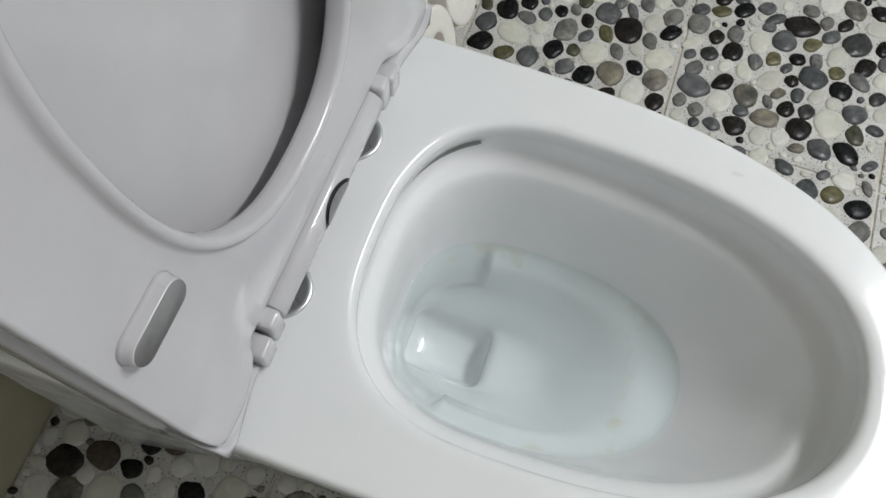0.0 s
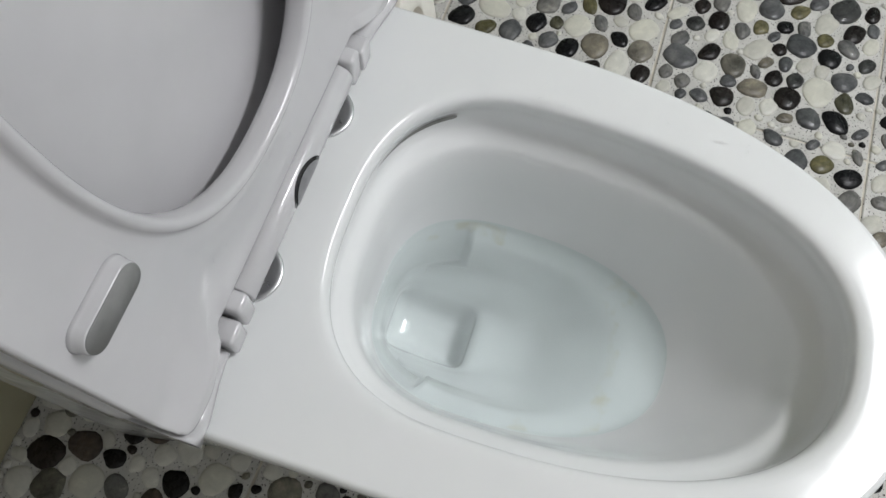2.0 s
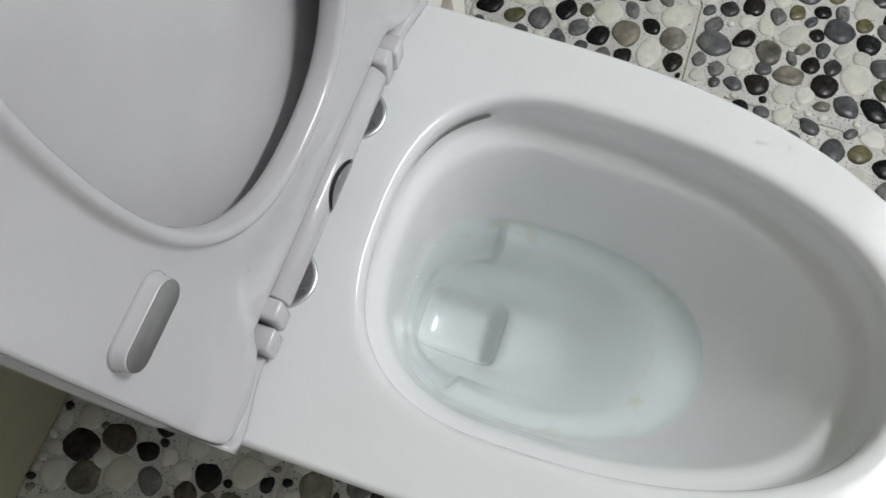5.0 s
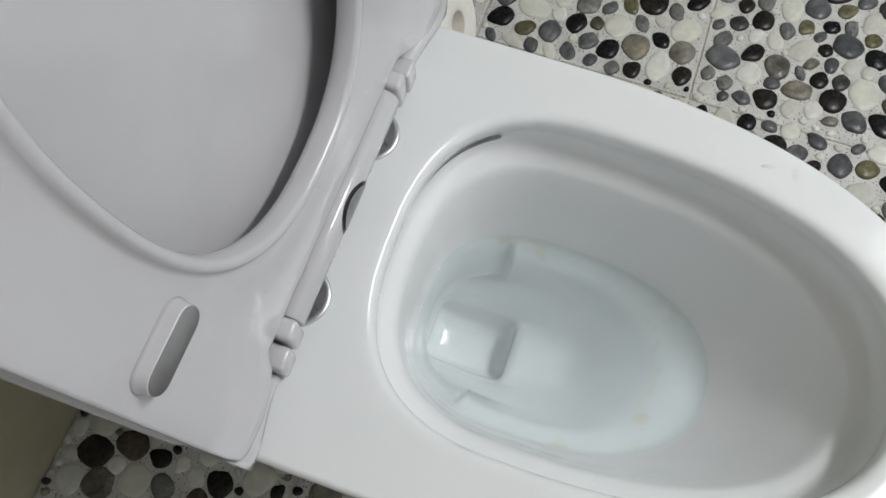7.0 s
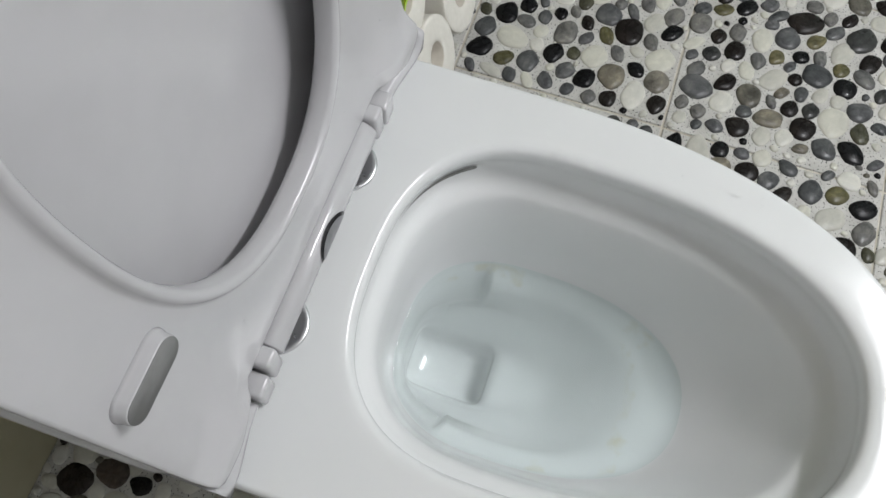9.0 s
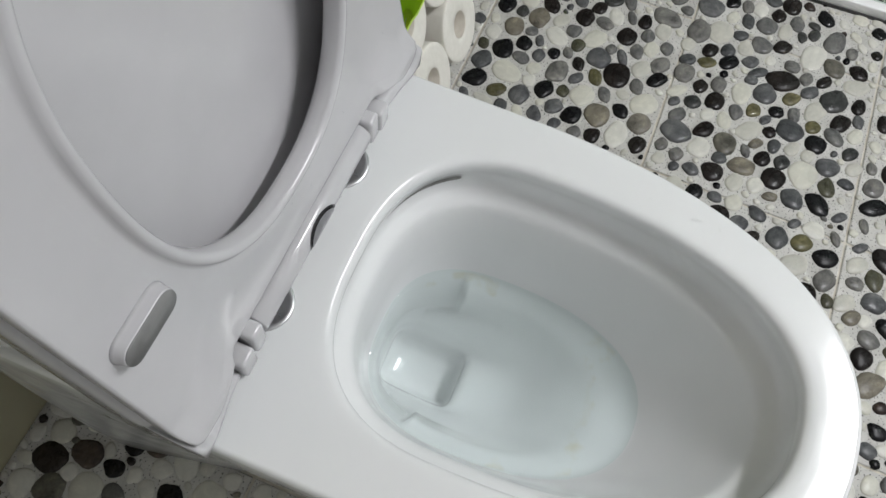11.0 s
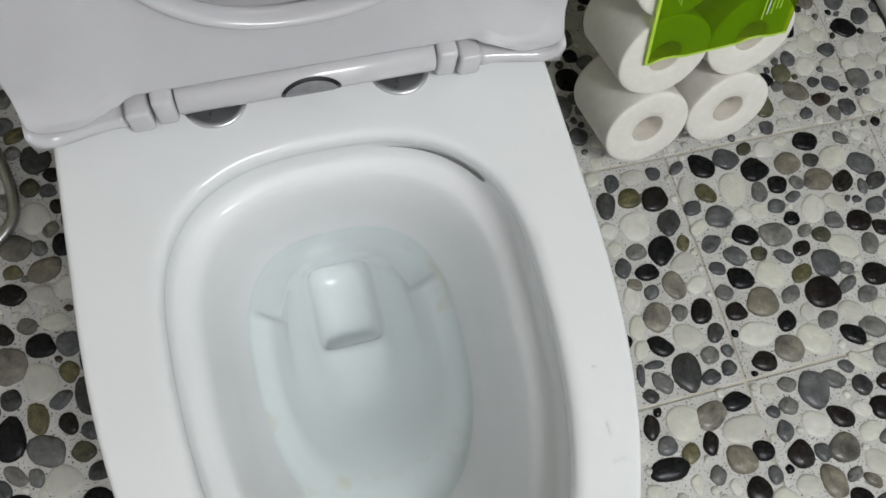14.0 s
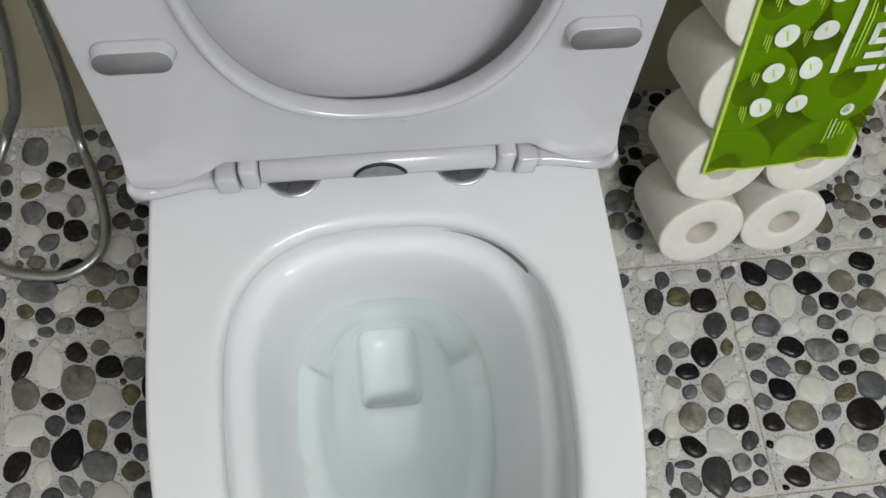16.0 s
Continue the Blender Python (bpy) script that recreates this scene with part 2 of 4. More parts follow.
slab("wall_north", (X0 - 0.1, WALL_Y, -0.05, X1 + 0.1, WALL_Y + 0.1, H), WALL, "olive beige glazed bathroom wall behind the toilet")
slab("wall_south", (X0 - 0.1, Y0 - 0.1, -0.05, X1 + 0.1, Y0, H), PLAIN, "plain pale wall closing the bathroom")
slab("wall_west", (X0 - 0.1, Y0, -0.05, X0, WALL_Y, H), PLAIN, "plain pale side wall of the bathroom")
slab("wall_east", (X1, Y0, -0.05, X1 + 0.1, WALL_Y, H), PLAIN, "plain pale wall beyond the shower glass")
slab("ceiling", (X0 - 0.1, Y0 - 0.1, H, X1 + 0.1, WALL_Y + 0.1, H + 0.1), PLAIN, "plain white bathroom ceiling", category="ceiling")


# ---- the toilet ----
RIM = 0.405
N = 168


def egg(hw, rear, front, middle, n_rear, n_front, z):
    """A closed loop, half as wide as hw at y = middle, from y = rear to y = front."""
    ring = []
    for k in range(N):
        q = 2 * math.pi * k / N
        c, s = math.cos(q), math.sin(q)
        n, depth = (n_rear, rear - middle) if s >= 0 else (n_front, middle - front)
        ring.append(Vector((math.copysign(abs(c) ** (2 / n), c) * hw, middle + math.copysign(abs(s) ** (2 / n), s) * depth, z)))
    return ring


def outer(off, z, back=0.315, squeeze=0.0):
    """The outer loop; squeeze draws the foot in towards the front, and hardly at the back."""
    ring = egg(0.184 - off, back - off, -0.432 + off + squeeze * 1.6, -0.10, 16, 2.3, z)
    for p in ring:
        p.x *= 1 - squeeze * min(max(0.22 + 2.7 * (0.137 - p.y), 0.0), 1.1) / 0.184
    return ring


def opening(hw, rear, front, z, n_rear=2.6, n_front=2.35, middle=-0.14):
    return egg(hw, rear, front, middle, n_rear, n_front, z)


def notched(ring, inset, keep_from=-0.096):
    """Draws in the part of a ring in front of the step below the water."""
    made = []
    for p in ring:
        k = inset if p.y < keep_from else 0.0
        made.append(Vector((p.x * (1 - k), -0.12 + (p.y + 0.12) * (1 - k), p.z)))
    return made


toilet = thing("toilet", (0, 0, 0), "white glazed ceramic toilet with its seat raised, on pebble floor", "toilet")
outside = [outer(0.002, 0.0, squeeze=0.075), outer(0.001, 0.06, squeeze=0.07), outer(0.0, 0.2, squeeze=0.045), outer(0.001, 0.31, squeeze=0.016),
         outer(0.0, 0.36, squeeze=0.002), outer(0.0, 0.3985), outer(0.0006, 0.4018), outer(0.0020, 0.4040), outer(0.0040, RIM), outer(0.0055, RIM)]
lip = [opening(0.150, 0.002, -0.4065, RIM), opening(0.1405, -0.0080, -0.3975, RIM), opening(0.1365, -0.0122, -0.3935, RIM - 0.0003), opening(0.1325, -0.0158, -0.3895, RIM - 0.0016),
         opening(0.1302, -0.0180, -0.3870, RIM - 0.0045), opening(0.1295, -0.0186, -0.3862, RIM - 0.0090), opening(0.1297, -0.0184, -0.3864, RIM - 0.0140),
         opening(0.1312, -0.0158, -0.3876, RIM - 0.0190), opening(0.1318, -0.0150, -0.3880, RIM - 0.0260), opening(0.1312, -0.0154, -0.3870, RIM - 0.0340), opening(0.1295, -0.0166, -0.3850, RIM - 0.0390)]
bowl = [opening(0.1268, -0.0188, -0.3822, RIM - 0.0420), opening(0.1212, -0.0226, -0.3760, RIM - 0.0446), opening(0.1162, -0.0262, -0.3702, RIM - 0.0474), opening(0.1128, -0.0288, -0.3662, RIM - 0.0516), opening(0.1108, -0.0303, -0.3632, RIM - 0.0590),
         opening(0.1062, -0.0325, -0.3530, 0.332), opening(0.1010, -0.0345, -0.3330, 0.300), opening(0.0905, -0.0360, -0.2960, 0.262),
         opening(0.0860, -0.0375, -0.2840, 0.251), notched(opening(0.0835, -0.0380, -0.2770, 0.2465), 0.085),
         notched(opening(0.0790, -0.0385, -0.2600, 0.228), 0.12), notched(opening(0.0650, -0.0390, -0.2150, 0.200), 0.09)]
drain = [egg(0.0535, -0.0380, -0.1930, -0.085, 2.8, 2.4, 0.1810), egg(0.0440, -0.0385, -0.1700, -0.085, 3.0, 2.6, 0.1665), egg(0.0392, -0.0390, -0.1520, -0.083, 3.6, 3.2, 0.1570),
         egg(0.0358, -0.0398, -0.1335, -0.083, 4.5, 5, 0.1500), egg(0.0340, -0.0402, -0.1270, -0.083, 5, 6, 0.1470), egg(0.0325, -0.0418, -0.1245, -0.083, 5.5, 7, 0.1425), egg(0.0308, -0.0392, -0.1238, -0.083, 6, 7, 0.1370),
         egg(0.0288, -0.0365, -0.1225, -0.083, 5, 6, 0.1270), egg(0.0250, -0.0410, -0.1180, -0.083, 4, 5, 0.1160), egg(0.0185, -0.0520, -0.1095, -0.083, 3, 3, 0.1095), egg(0.0090, -0.0700, -0.0950, -0.083, 2.4, 2.4, 0.1070)]
rings = outside + lip + bowl + drain
part("body", loft(rings, True, True), CERAMIC, toilet, "one-piece white ceramic bowl and pedestal, wet rim")
part("tank", box(-0.180, 0.165, RIM - 0.002, 0.180, 0.318, 0.74, 0.02, 4), CERAMIC, toilet, "low ceramic tank behind the raised lid")
# flush channel's mouth under the rim, rear right; its shade is a dark-coloured strip
slot = []
for k in range(25):
    q = math.radians(32 + 42 * k / 24)
    a = Vector((math.copysign(abs(math.cos(q)) ** (2 / 2.6), math.cos(q)) * 0.1318, -0.14 + abs(math.sin(q)) ** (2 / 2.6) * 0.1252, 0))
    fade = min(1.0, (k + 1) / 2, (25 - k) / 17)
    slot.append((a, fade))
bm = bmesh.new()
for (a, fa), (b, fb) in zip(slot, slot[1:]):
    quad = [bm.verts.new((p.x * 0.992, -0.14 + (p.y + 0.14) * 0.992, RIM - 0.0265 + s * f * 0.0029)) for p, f, s in ((a, fa, -1), (b, fb, -1), (b, fb, 1), (a, fa, 1))]
    bm.faces.new(quad)
bmesh.ops.remove_doubles(bm, verts=bm.verts[:], dist=1e-5)
part("flush_slot", bm, SHADOWED, toilet, "narrow flush slot under the rim, its shade laid on as a dark strip")

water = new("water", mesh_of("water", loft([opening(0.0909, -0.0357, -0.2967, 0.2620), opening(0.0900, -0.0363, -0.2950, 0.2608), opening(0.0885, -0.0375, -0.2925, 0.2605), opening(0.06, -0.07, -0.24, 0.2605), opening(0.02, -0.12, -0.16, 0.2605)], False, True), WATER))
for f in water.data.polygons:
    f.use_smooth = True
water.visible_shadow = False
tagged(water, "clear still water standing in the toilet bowl", "water", "", "structure")

# hinge hardware on the rim
HY, HZ = 0.0245, 0.4262
cap_profile = [(0.0238, 0.0), (0.0238, 0.0010), (0.0230, 0.0017), (0.0200, 0.0019), (0.0195, 0.0016), (0.004, 0.0016)]
for sx in (-1, 1):
    part("hinge_cap", lathe(cap_profile, 36), CHROME, toilet, "wet chrome hinge cap", matrix=Matrix.Translation((0.069 * sx, 0.0305, RIM + 0.0003)))


def rod(x0, x1, r, bevel=0.0012, sides=28):
    rows = [(x0, r - bevel), (x0 + bevel, r), (x1 - bevel, r), (x1, r - bevel)]
    return loft([[(x, rr * math.cos(2 * math.pi * k / sides), rr * math.sin(2 * math.pi * k / sides)) for k in range(sides)] for x, rr in rows], True, True)


at_hinge = Matrix.Translation((0, HY, HZ))
part("hinge_bar", rod(-0.0925, 0.0925, 0.0120), SEAT_PLASTIC, toilet, "round white hinge bar, wet along its lower edge", matrix=at_hinge)


def wrapped_disc(r, lift, rad=0.0120, middle=182, squash=1.0):
    """A round badge bent round the bar."""
    rows = []
    for j in range(9):
        ring = []
        for k in range(40):
            q = 2 * math.pi * k / 40
            u, v = r * j / 8 * math.cos(q), r * j / 8 * math.sin(q) * squash
            a = math.radians(middle) - v / rad
            ring.append((u, (rad + lift) * math.cos(a), (rad + lift) * math.sin(a)))
        rows.append(ring)
    return loft(rows[1:], True, False)


part("badge_ring", wrapped_disc(0.0216, 0.0005, squash=0.54), BLACK, toilet, "black ring round the grey badge", matrix=at_hinge)
part("badge", wrapped_disc(0.0186, 0.0010, squash=0.48), BADGE, toilet, "round grey badge on the hinge bar", matrix=at_hinge)
for sx in (-1, 1):
    k0, k1 = sorted((0.0935 * sx, 0.1085 * sx))
    part("seat_knuckle", box(k0, -0.0118, -0.0150, k1, 0.0100, 0.0150, 0.0035, 3), SEAT_PLASTIC, toilet, matrix=at_hinge)
    bm = box(*sorted((0.1105 * sx, 0.1275 * sx))[:1], -0.0125, -0.0180, *sorted((0.1105 * sx, 0.1275 * sx))[1:], 0.010, 0.0060, 0.003, 3)
    part("lid_knuckle", bm, SEAT_PLASTIC, toilet, matrix=at_hinge)

# the raised seat: s runs up from the hinge, h towards the room
LEAN_BACK = 9.0
SEAT_AT = Matrix.Translation((0, 0.0205, 0.437)) @ Matrix.Rotation(radians(-LEAN_BACK), 4, "X")
M = 260


def plan(hw, low, high, middle, n_low, n_high):
    """A closed outline in (x, s), with its points evenly spaced from the middle of its lower edge."""
    fine = []
    for k in range(4001):
        q = -math.pi / 2 + 2 * math.pi * k / 4000
        c, s = math.cos(q), math.sin(q)
        n, depth = (n_low, middle - low) if s < 0 else (n_high, high - middle)
        fine.append((math.copysign(abs(c) ** (2 / n), c) * hw, middle + math.copysign(abs(s) ** (2 / n), s) * depth))
    pts = np.array(fine)
    run = np.concatenate(([0], np.cumsum(np.hypot(*np.diff(pts, axis=0).T))))
    want = np.linspace(0, run[-1], M, endpoint=False)
    return list(zip(np.interp(want, run, pts[:, 0]).tolist(), np.interp(want, run, pts[:, 1]).tolist()))


def drawn_down(x, s):
    """The corners of the rear edge reach further down than its middle."""
    side, low = min(max((abs(x) - 0.130) / 0.034, 0.0), 1.0), min(max((0.05 - s) / 0.047, 0.0), 1.0)
    return x, s - 0.013 * side * side * (3 - 2 * side) * low


seat_out = [drawn_down(x, s) for x, s in plan(0.1905, 0.003, 0.452, 0.20, 36, 2.3)]
seat_in = plan(0.1165, 0.0565, 0.374, 0.215, 2.4, 2.3)


def sweep(x, s, start, amount, reach):
    """How far the rear edge bends towards the room outside the knuckles."""
    side = min(max((abs(x) - 0.118) / 0.014, 0.0), 1.0)
    t = min(max((start - s) / reach, 0.0), 1.0)
    return amount * side * side * (3 - 2 * side) * t * t


def ring_section(outline, inline, profile, bend=(0.0, 0.0, 1.0)):
    """Lofts a section round a ring: profile gives (metres in from the outer loop, or minus metres from the inner one, height)."""
    rings = []
    for d, h in profile:
        ring = []
        for (xo, so), (xi, si) in zip(outline, inline):
            gap = math.hypot(xi - xo, si - so)
            u = d - 1 if d > 1 else d / gap if d >= 0 else 1 + d / gap
            if d == -0.0001:
                u = 1.0
            x, s = xo + (xi - xo) * u, so + (si - so) * u
            if bend[0] and abs(x) < 0.119 and s < 0.040:
                h = min(h, -0.0024)
            ring.append((x, -h - sweep(x, s, *bend), s))
        rings.append(ring)
    return loft(rings, wrap=True)


seat_profile = [(0.0, -0.013), (0.0, -0.004), (0.0010, -0.0012), (0.0030, 0.0004), (0.0065, 0.0008), (0.0095, 0.0002), (0.0115, -0.0012), (0.0135, -0.0020), (0.0180, -0.0023), (0.022, -0.0024), (1.5, -0.0024),
                (-0.021, -0.0022), (-0.0125, -0.0018), (-0.0100, -0.0008), (-0.0085, 0.0012), (-0.0065, 0.0032), (-0.0040, 0.0040), (-0.0015, 0.0030), (-0.0001, 0.0002), (-0.0001, -0.0085),
                (-0.0015, -0.0125), (-0.006, -0.0155), (-0.020, -0.0180), (0.020, -0.0180), (0.004, -0.0165)]
part("seat_ring", ring_section(seat_out, seat_in, seat_profile, (0.022, 0.010, 0.020)), SEAT_PLASTIC, toilet, "raised white toilet seat ring, damp", matrix=SEAT_AT)

lid_out = plan(0.1935, 0.002, 0.458, 0.20, 26, 2.3)
lid_mid = plan(0.181, 0.016, 0.444, 0.20, 12, 2.3)
lid_core = plan(0.150, 0.05, 0.41, 0.20, 3.5, 2.3)


def inset(loop, d):
    return [(x * (1 - d / 0.19), 0.21 + (s - 0.21) * (1 - d / 0.22)) for x, s in loop]


rings = []
for loop, h in ((lid_core, 0.055), (lid_mid, 0.052), (lid_out, 0.044), (lid_out, 0.026), (inset(lid_out, 0.0012), 0.0228), (inset(lid_out, 0.004), 0.0212), (inset(lid_out, 0.008), 0.0215),
                (lid_mid, 0.027), (lid_core, 0.036), (inset(lid_core, 0.06), 0.0385)):
    rings.append([(x, h, s) for x, s in loop])
part("lid", loft(rings, True, True), SEAT_PLASTIC, toilet, "raised white lid leaning behind the seat", matrix=SEAT_AT)

# the lid's rear skirt, hollowed, running down to the rim on both sides of the hinge
for sx in (-1, 1):
    rings = []
    for k in range(15):
        u = k / 14
        x = sx * (0.129 + 0.0625 * u)
        ease = u * u * (3 - 2 * u)
        front, foot = 0.017 - 0.008 * ease, 0.4085 + 0.0035 * (1 - u) * u * 4
        prof = [(0.062, 0.470), (0.056, 0.445), (0.048, 0.432), (0.036, 0.4245), (front + 0.012, 0.4200), (front + 0.005, 0.4185), (front + 0.001, 0.4165), (front, 0.4125), (front + 0.0012, foot),
                (front + 0.006, foot - 0.0012), (0.075, foot), (0.078, 0.47)]
        lift = 0.016 * max(0.0, (u - 0.72) / 0.28) ** 2
        rings.append([(x, y, z + (lift if 1 <= i <= 7 else 0.0)) for i, (y, z) in enumerate(prof)])
    part("lid_skirt", loft(rings, True, True), SEAT_PLASTIC, toilet, "hollowed white rear edge of the lid")


def stadium(length, width, z, inset=0.0, sides=12):
    r, half = width / 2 - inset, (length - width) / 2
    ring = []
    for k in range(sides + 1):
        q = -math.pi / 2 + math.pi * k / sides
        ring.append((half + r * math.cos(q), -z, r * math.sin(q)))
    for k in range(sides + 1):
        q = math.pi / 2 + math.pi * k / sides
        ring.append((-half + r * math.cos(q), -z, r * math.sin(q)))
    return ring


for sx in (-1, 1):
    spot = SEAT_AT @ Matrix.Translation((0.152 * sx, -0.0005, 0.1225))
    b = part("bumper", loft([stadium(0.0535, 0.0230, -0.004), stadium(0.0515, 0.0210, -0.0005), stadium(0.0502, 0.0197, 0.0010), stadium(0.0495, 0.019, 0.0052), stadium(0.0487, 0.0182, 0.0062)], True, True),
             SEAT_PLASTIC, toilet, "long white seat bumper", matrix=spot)
    part("bumper_face", loft([stadium(0.0485, 0.0180, 0.0058), stadium(0.0481, 0.0176, 0.0069)], True, True), RUBBER, b, "grey rubber pad")

# ---- toilet paper pack leaning on the wall ----
ROLL_R, ROLL_L, TIER, BESIDE = 0.0538, 0.098, 0.1066, 0.0557
PACK = pose(0.4604, 0.1465, 0.0035, -21.0, 0, 3.1)
pack = thing("toilet_paper_pack", PACK, "stacked white toilet rolls under a green printed film, leaning back", "toilet paper")


def crumpled_roll(seed):
    """A roll with its axis along y and a soft, slightly pressed outline."""
    rng = random.Random(seed)
    sides, rings = 44, []
    amp = [(k, rng.uniform(-0.012, 0.012), rng.uniform(0, 6.28)) for k in (2, 3, 4)]

    def loop(r, y, wob):
        return [(r * (1 + wob * sum(a * math.cos(k * q + p) for k, a, p in amp)) * math.cos(q), y, r * (1 + wob * sum(a * math.cos(k * q + p) for k, a, p in amp)) * math.sin(q))
                for q in (2 * math.pi * i / sides for i in range(sides))]
    for r, y, w in ((0.0198, 0.0, 0), (0.0205, -0.0006, 0), (0.03, -0.0012, 0.5), (0.047, -0.0010, 1), (ROLL_R - 0.0016, -0.0006, 1), (ROLL_R - 0.0004, 0.0004, 1), (ROLL_R, 0.0020, 1), (ROLL_R, 0.006, 1),
                    (ROLL_R, ROLL_L - 0.006, 1), (ROLL_R - 0.002, ROLL_L, 1), (0.0198, ROLL_L, 0)):
        rings.append(loop(r, y, w))
    return loft(rings, wrap=True)


core_bm = [[(r * math.cos(2 * math.pi * i / 28), y, r * math.sin(2 * math.pi * i / 28)) for i in range(28)] for r, y in ((0.0196, 0.0006), (0.0196, ROLL_L - 0.001), (0.0188, ROLL_L - 0.001), (0.0188, 0.0006))]
core_mesh = mesh_of("core", loft(core_bm, wrap=True), CARD)
roll_meshes = [mesh_of("paper", crumpled_roll(s), PAPER) for s in range(5)]
rng = random.Random(4)
for tier in range(5):
    for side in (-1, 1):
        spot = Matrix.Translation((side * BESIDE + rng.uniform(-0.001, 0.001), -ROLL_L + rng.uniform(-0.003, 0.003), ROLL_R + 0.0005 + TIER * tier)) @ Matrix.Diagonal((1.04, 1, 0.995, 1)) @ Matrix.Rotation(rng.uniform(0, 6.28), 4, "Y")
        r = new("toilet_roll", roll_meshes[rng.randrange(5)])
        r.parent, r.matrix_basis = pack, spot
        c = new("core", core_mesh)
        c.parent = r
tagged(pack.children[0], "white toilet roll")

# green film over the roll fronts, dented at the cores and between the rolls
FX0, FX1, FZ0, FZ1 = -0.082, 0.098, 0.161, 0.500


def film_y(x, z):
    y = -ROLL_L - 0.0045
    for tier in range(5):
        for side in (-1, 1):
            d = math.hypot(x - side * BESIDE, z - ROLL_R - TIER * tier)
            y += 0.0035 * math.exp(-(d / 0.016) ** 4)
    for tier in range(4):
        d = math.hypot(x, z - ROLL_R - TIER * (tier + 0.5))
        y += 0.007 * math.exp(-(d / 0.017) ** 2)
    return y


def sheet(nx, nz, x0, x1, z0, z1, lift):
    bm = bmesh.new()
    grid = {}
    for i in range(nx + 1):
        for j in range(nz + 1):
            x, z = x0 + (x1 - x0) * i / nx, z0 + (z1 - z0) * j / nz
            grid[i, j] = bm.verts.new((x, film_y(x, z) - lift, z))
    for i in range(nx):
        for j in range(nz):
            bm.faces.new((grid[i, j], grid[i + 1, j], grid[i + 1, j + 1], grid[i, j + 1]))
    return bm


film = part("printed_film", sheet(40, 96, FX0, FX1, FZ0, FZ1, 0.0), FILM, pack, "glossy green printed film")
part("film_border", sheet(1, 80, FX0 - 0.0025, FX0 + 0.0012, FZ0, FZ1, 0.0006), LIME_PRINT, film)
part("film_border", sheet(30, 1, FX0, FX1, FZ0 - 0.002, FZ0 + 0.0012, 0.0006), LIME_PRINT, film)


def dot(x, z, r, mat, name="printed_spot", squash=1.0):
    loop = [[(x + rr * math.cos(q), 0, z + rr * squash * math.sin(q)) for q in (2 * math.pi * k / 24 for k in range(24))] for rr in (r, r * 0.5)]
    loop = [[(px, film_y(px, pz) - 0.0012, pz) for px, _, pz in ring] for ring in loop]
    part(name, loft(loop, False, True), mat, film)


def bar(x, z, w, h, mat, turn=0.0):
    c, s = math.cos(radians(turn)), math.sin(radians(turn))
    bm = bmesh.new()
    rows = []
    for k in range(9):
        row = []
        for e in (-0.5, 0.5):
            u, v = w * e, h * (k / 8 - 0.5)
            px, pz = x + u * c - v * s, z + u * s + v * c
            row.append(bm.verts.new((px, film_y(px, pz) - 0.0012, pz)))
        rows.append(row)
    for a, b in zip(rows, rows[1:]):
        bm.faces.new((a[0], a[1], b[1], b[0]))
    part("printed_bar", bm, mat, film)


for x, z, r in ((-0.041, 0.250, 0.0120), (0.001, 0.250, 0.0120), (-0.041, 0.295, 0.0120), (0.001, 0.295, 0.0125), (-0.041, 0.339, 0.0130), (0.002, 0.339, 0.0130), (-0.041, 0.384, 0.0120), (0.002, 0.384, 0.0120)):
    dot(x, z, r, WHITE_PRINT)
    bar(x, z, 0.0022, r * 1.1, LIME_PRINT, 20)
    for k in range(3):
        bar(x - 0.0165 - 0.0032 * k, z - 0.008 + 0.003 * k, 0.0012, 0.020 - 0.004 * k, LIME_PRINT)
dot(0.067, 0.234, 0.0080, WHITE_PRINT)
dot(0.066, 0.235, 0.0052, LIME_PRINT)
for k in range(5):
    bar(0.054 + 0.0052 * k, 0.205 + 0.003 * (k % 2), 0.0016, 0.034 - 0.005 * k, WHITE_PRINT if k == 1 else LIME_PRINT)
# long pale strip and the upper part of a big white mark, as plain shapes
bar(0.029, 0.352, 0.0090, 0.130, WHITE_PRINT)
bar(0.043, 0.345, 0.0016, 0.085, LIME_PRINT)
bar(0.0475, 0.335, 0.0014, 0.060, LIME_PRINT)
dot(0.0845, 0.288, 0.0038, WHITE_PRINT)
bar(0.066, 0.288, 0.024, 0.0075, WHITE_PRINT)
for z in (0.305, 0.322, 0.340):
    bar(0.070, z, 0.026, 0.0075, WHITE_PRINT)
bar(0.081, 0.3135, 0.0075, 0.024, WHITE_PRINT)
bar(0.059, 0.331, 0.0075, 0.025, WHITE_PRINT)
bar(0.070, 0.359, 0.026, 0.0075, WHITE_PRINT)

# ---- shower screen ----
screen = thing("shower_screen", pose(0.887, -0.1, 0, 0, 0, 3.0), "green tinted glass shower screen in a white bottom profile", "shower screen")
part("bottom_profile", box(-0.004, -1.6, 0.0005, 0.020, 0.42, 0.022, 0.002), ALU, screen, "white painted metal profile")
part("seal", box(-0.0065, -1.6, 0.0005, -0.0045, 0.42, 0.006), SEAL, screen, "dark seal along the floor")
pane = part("pane", box(0.0125, -1.6, 0.020, 0.0185, 0.42, 1.95, 0.001), GLASS, screen, "green glass pane", smooth=False)
pane.visible_shadow = False

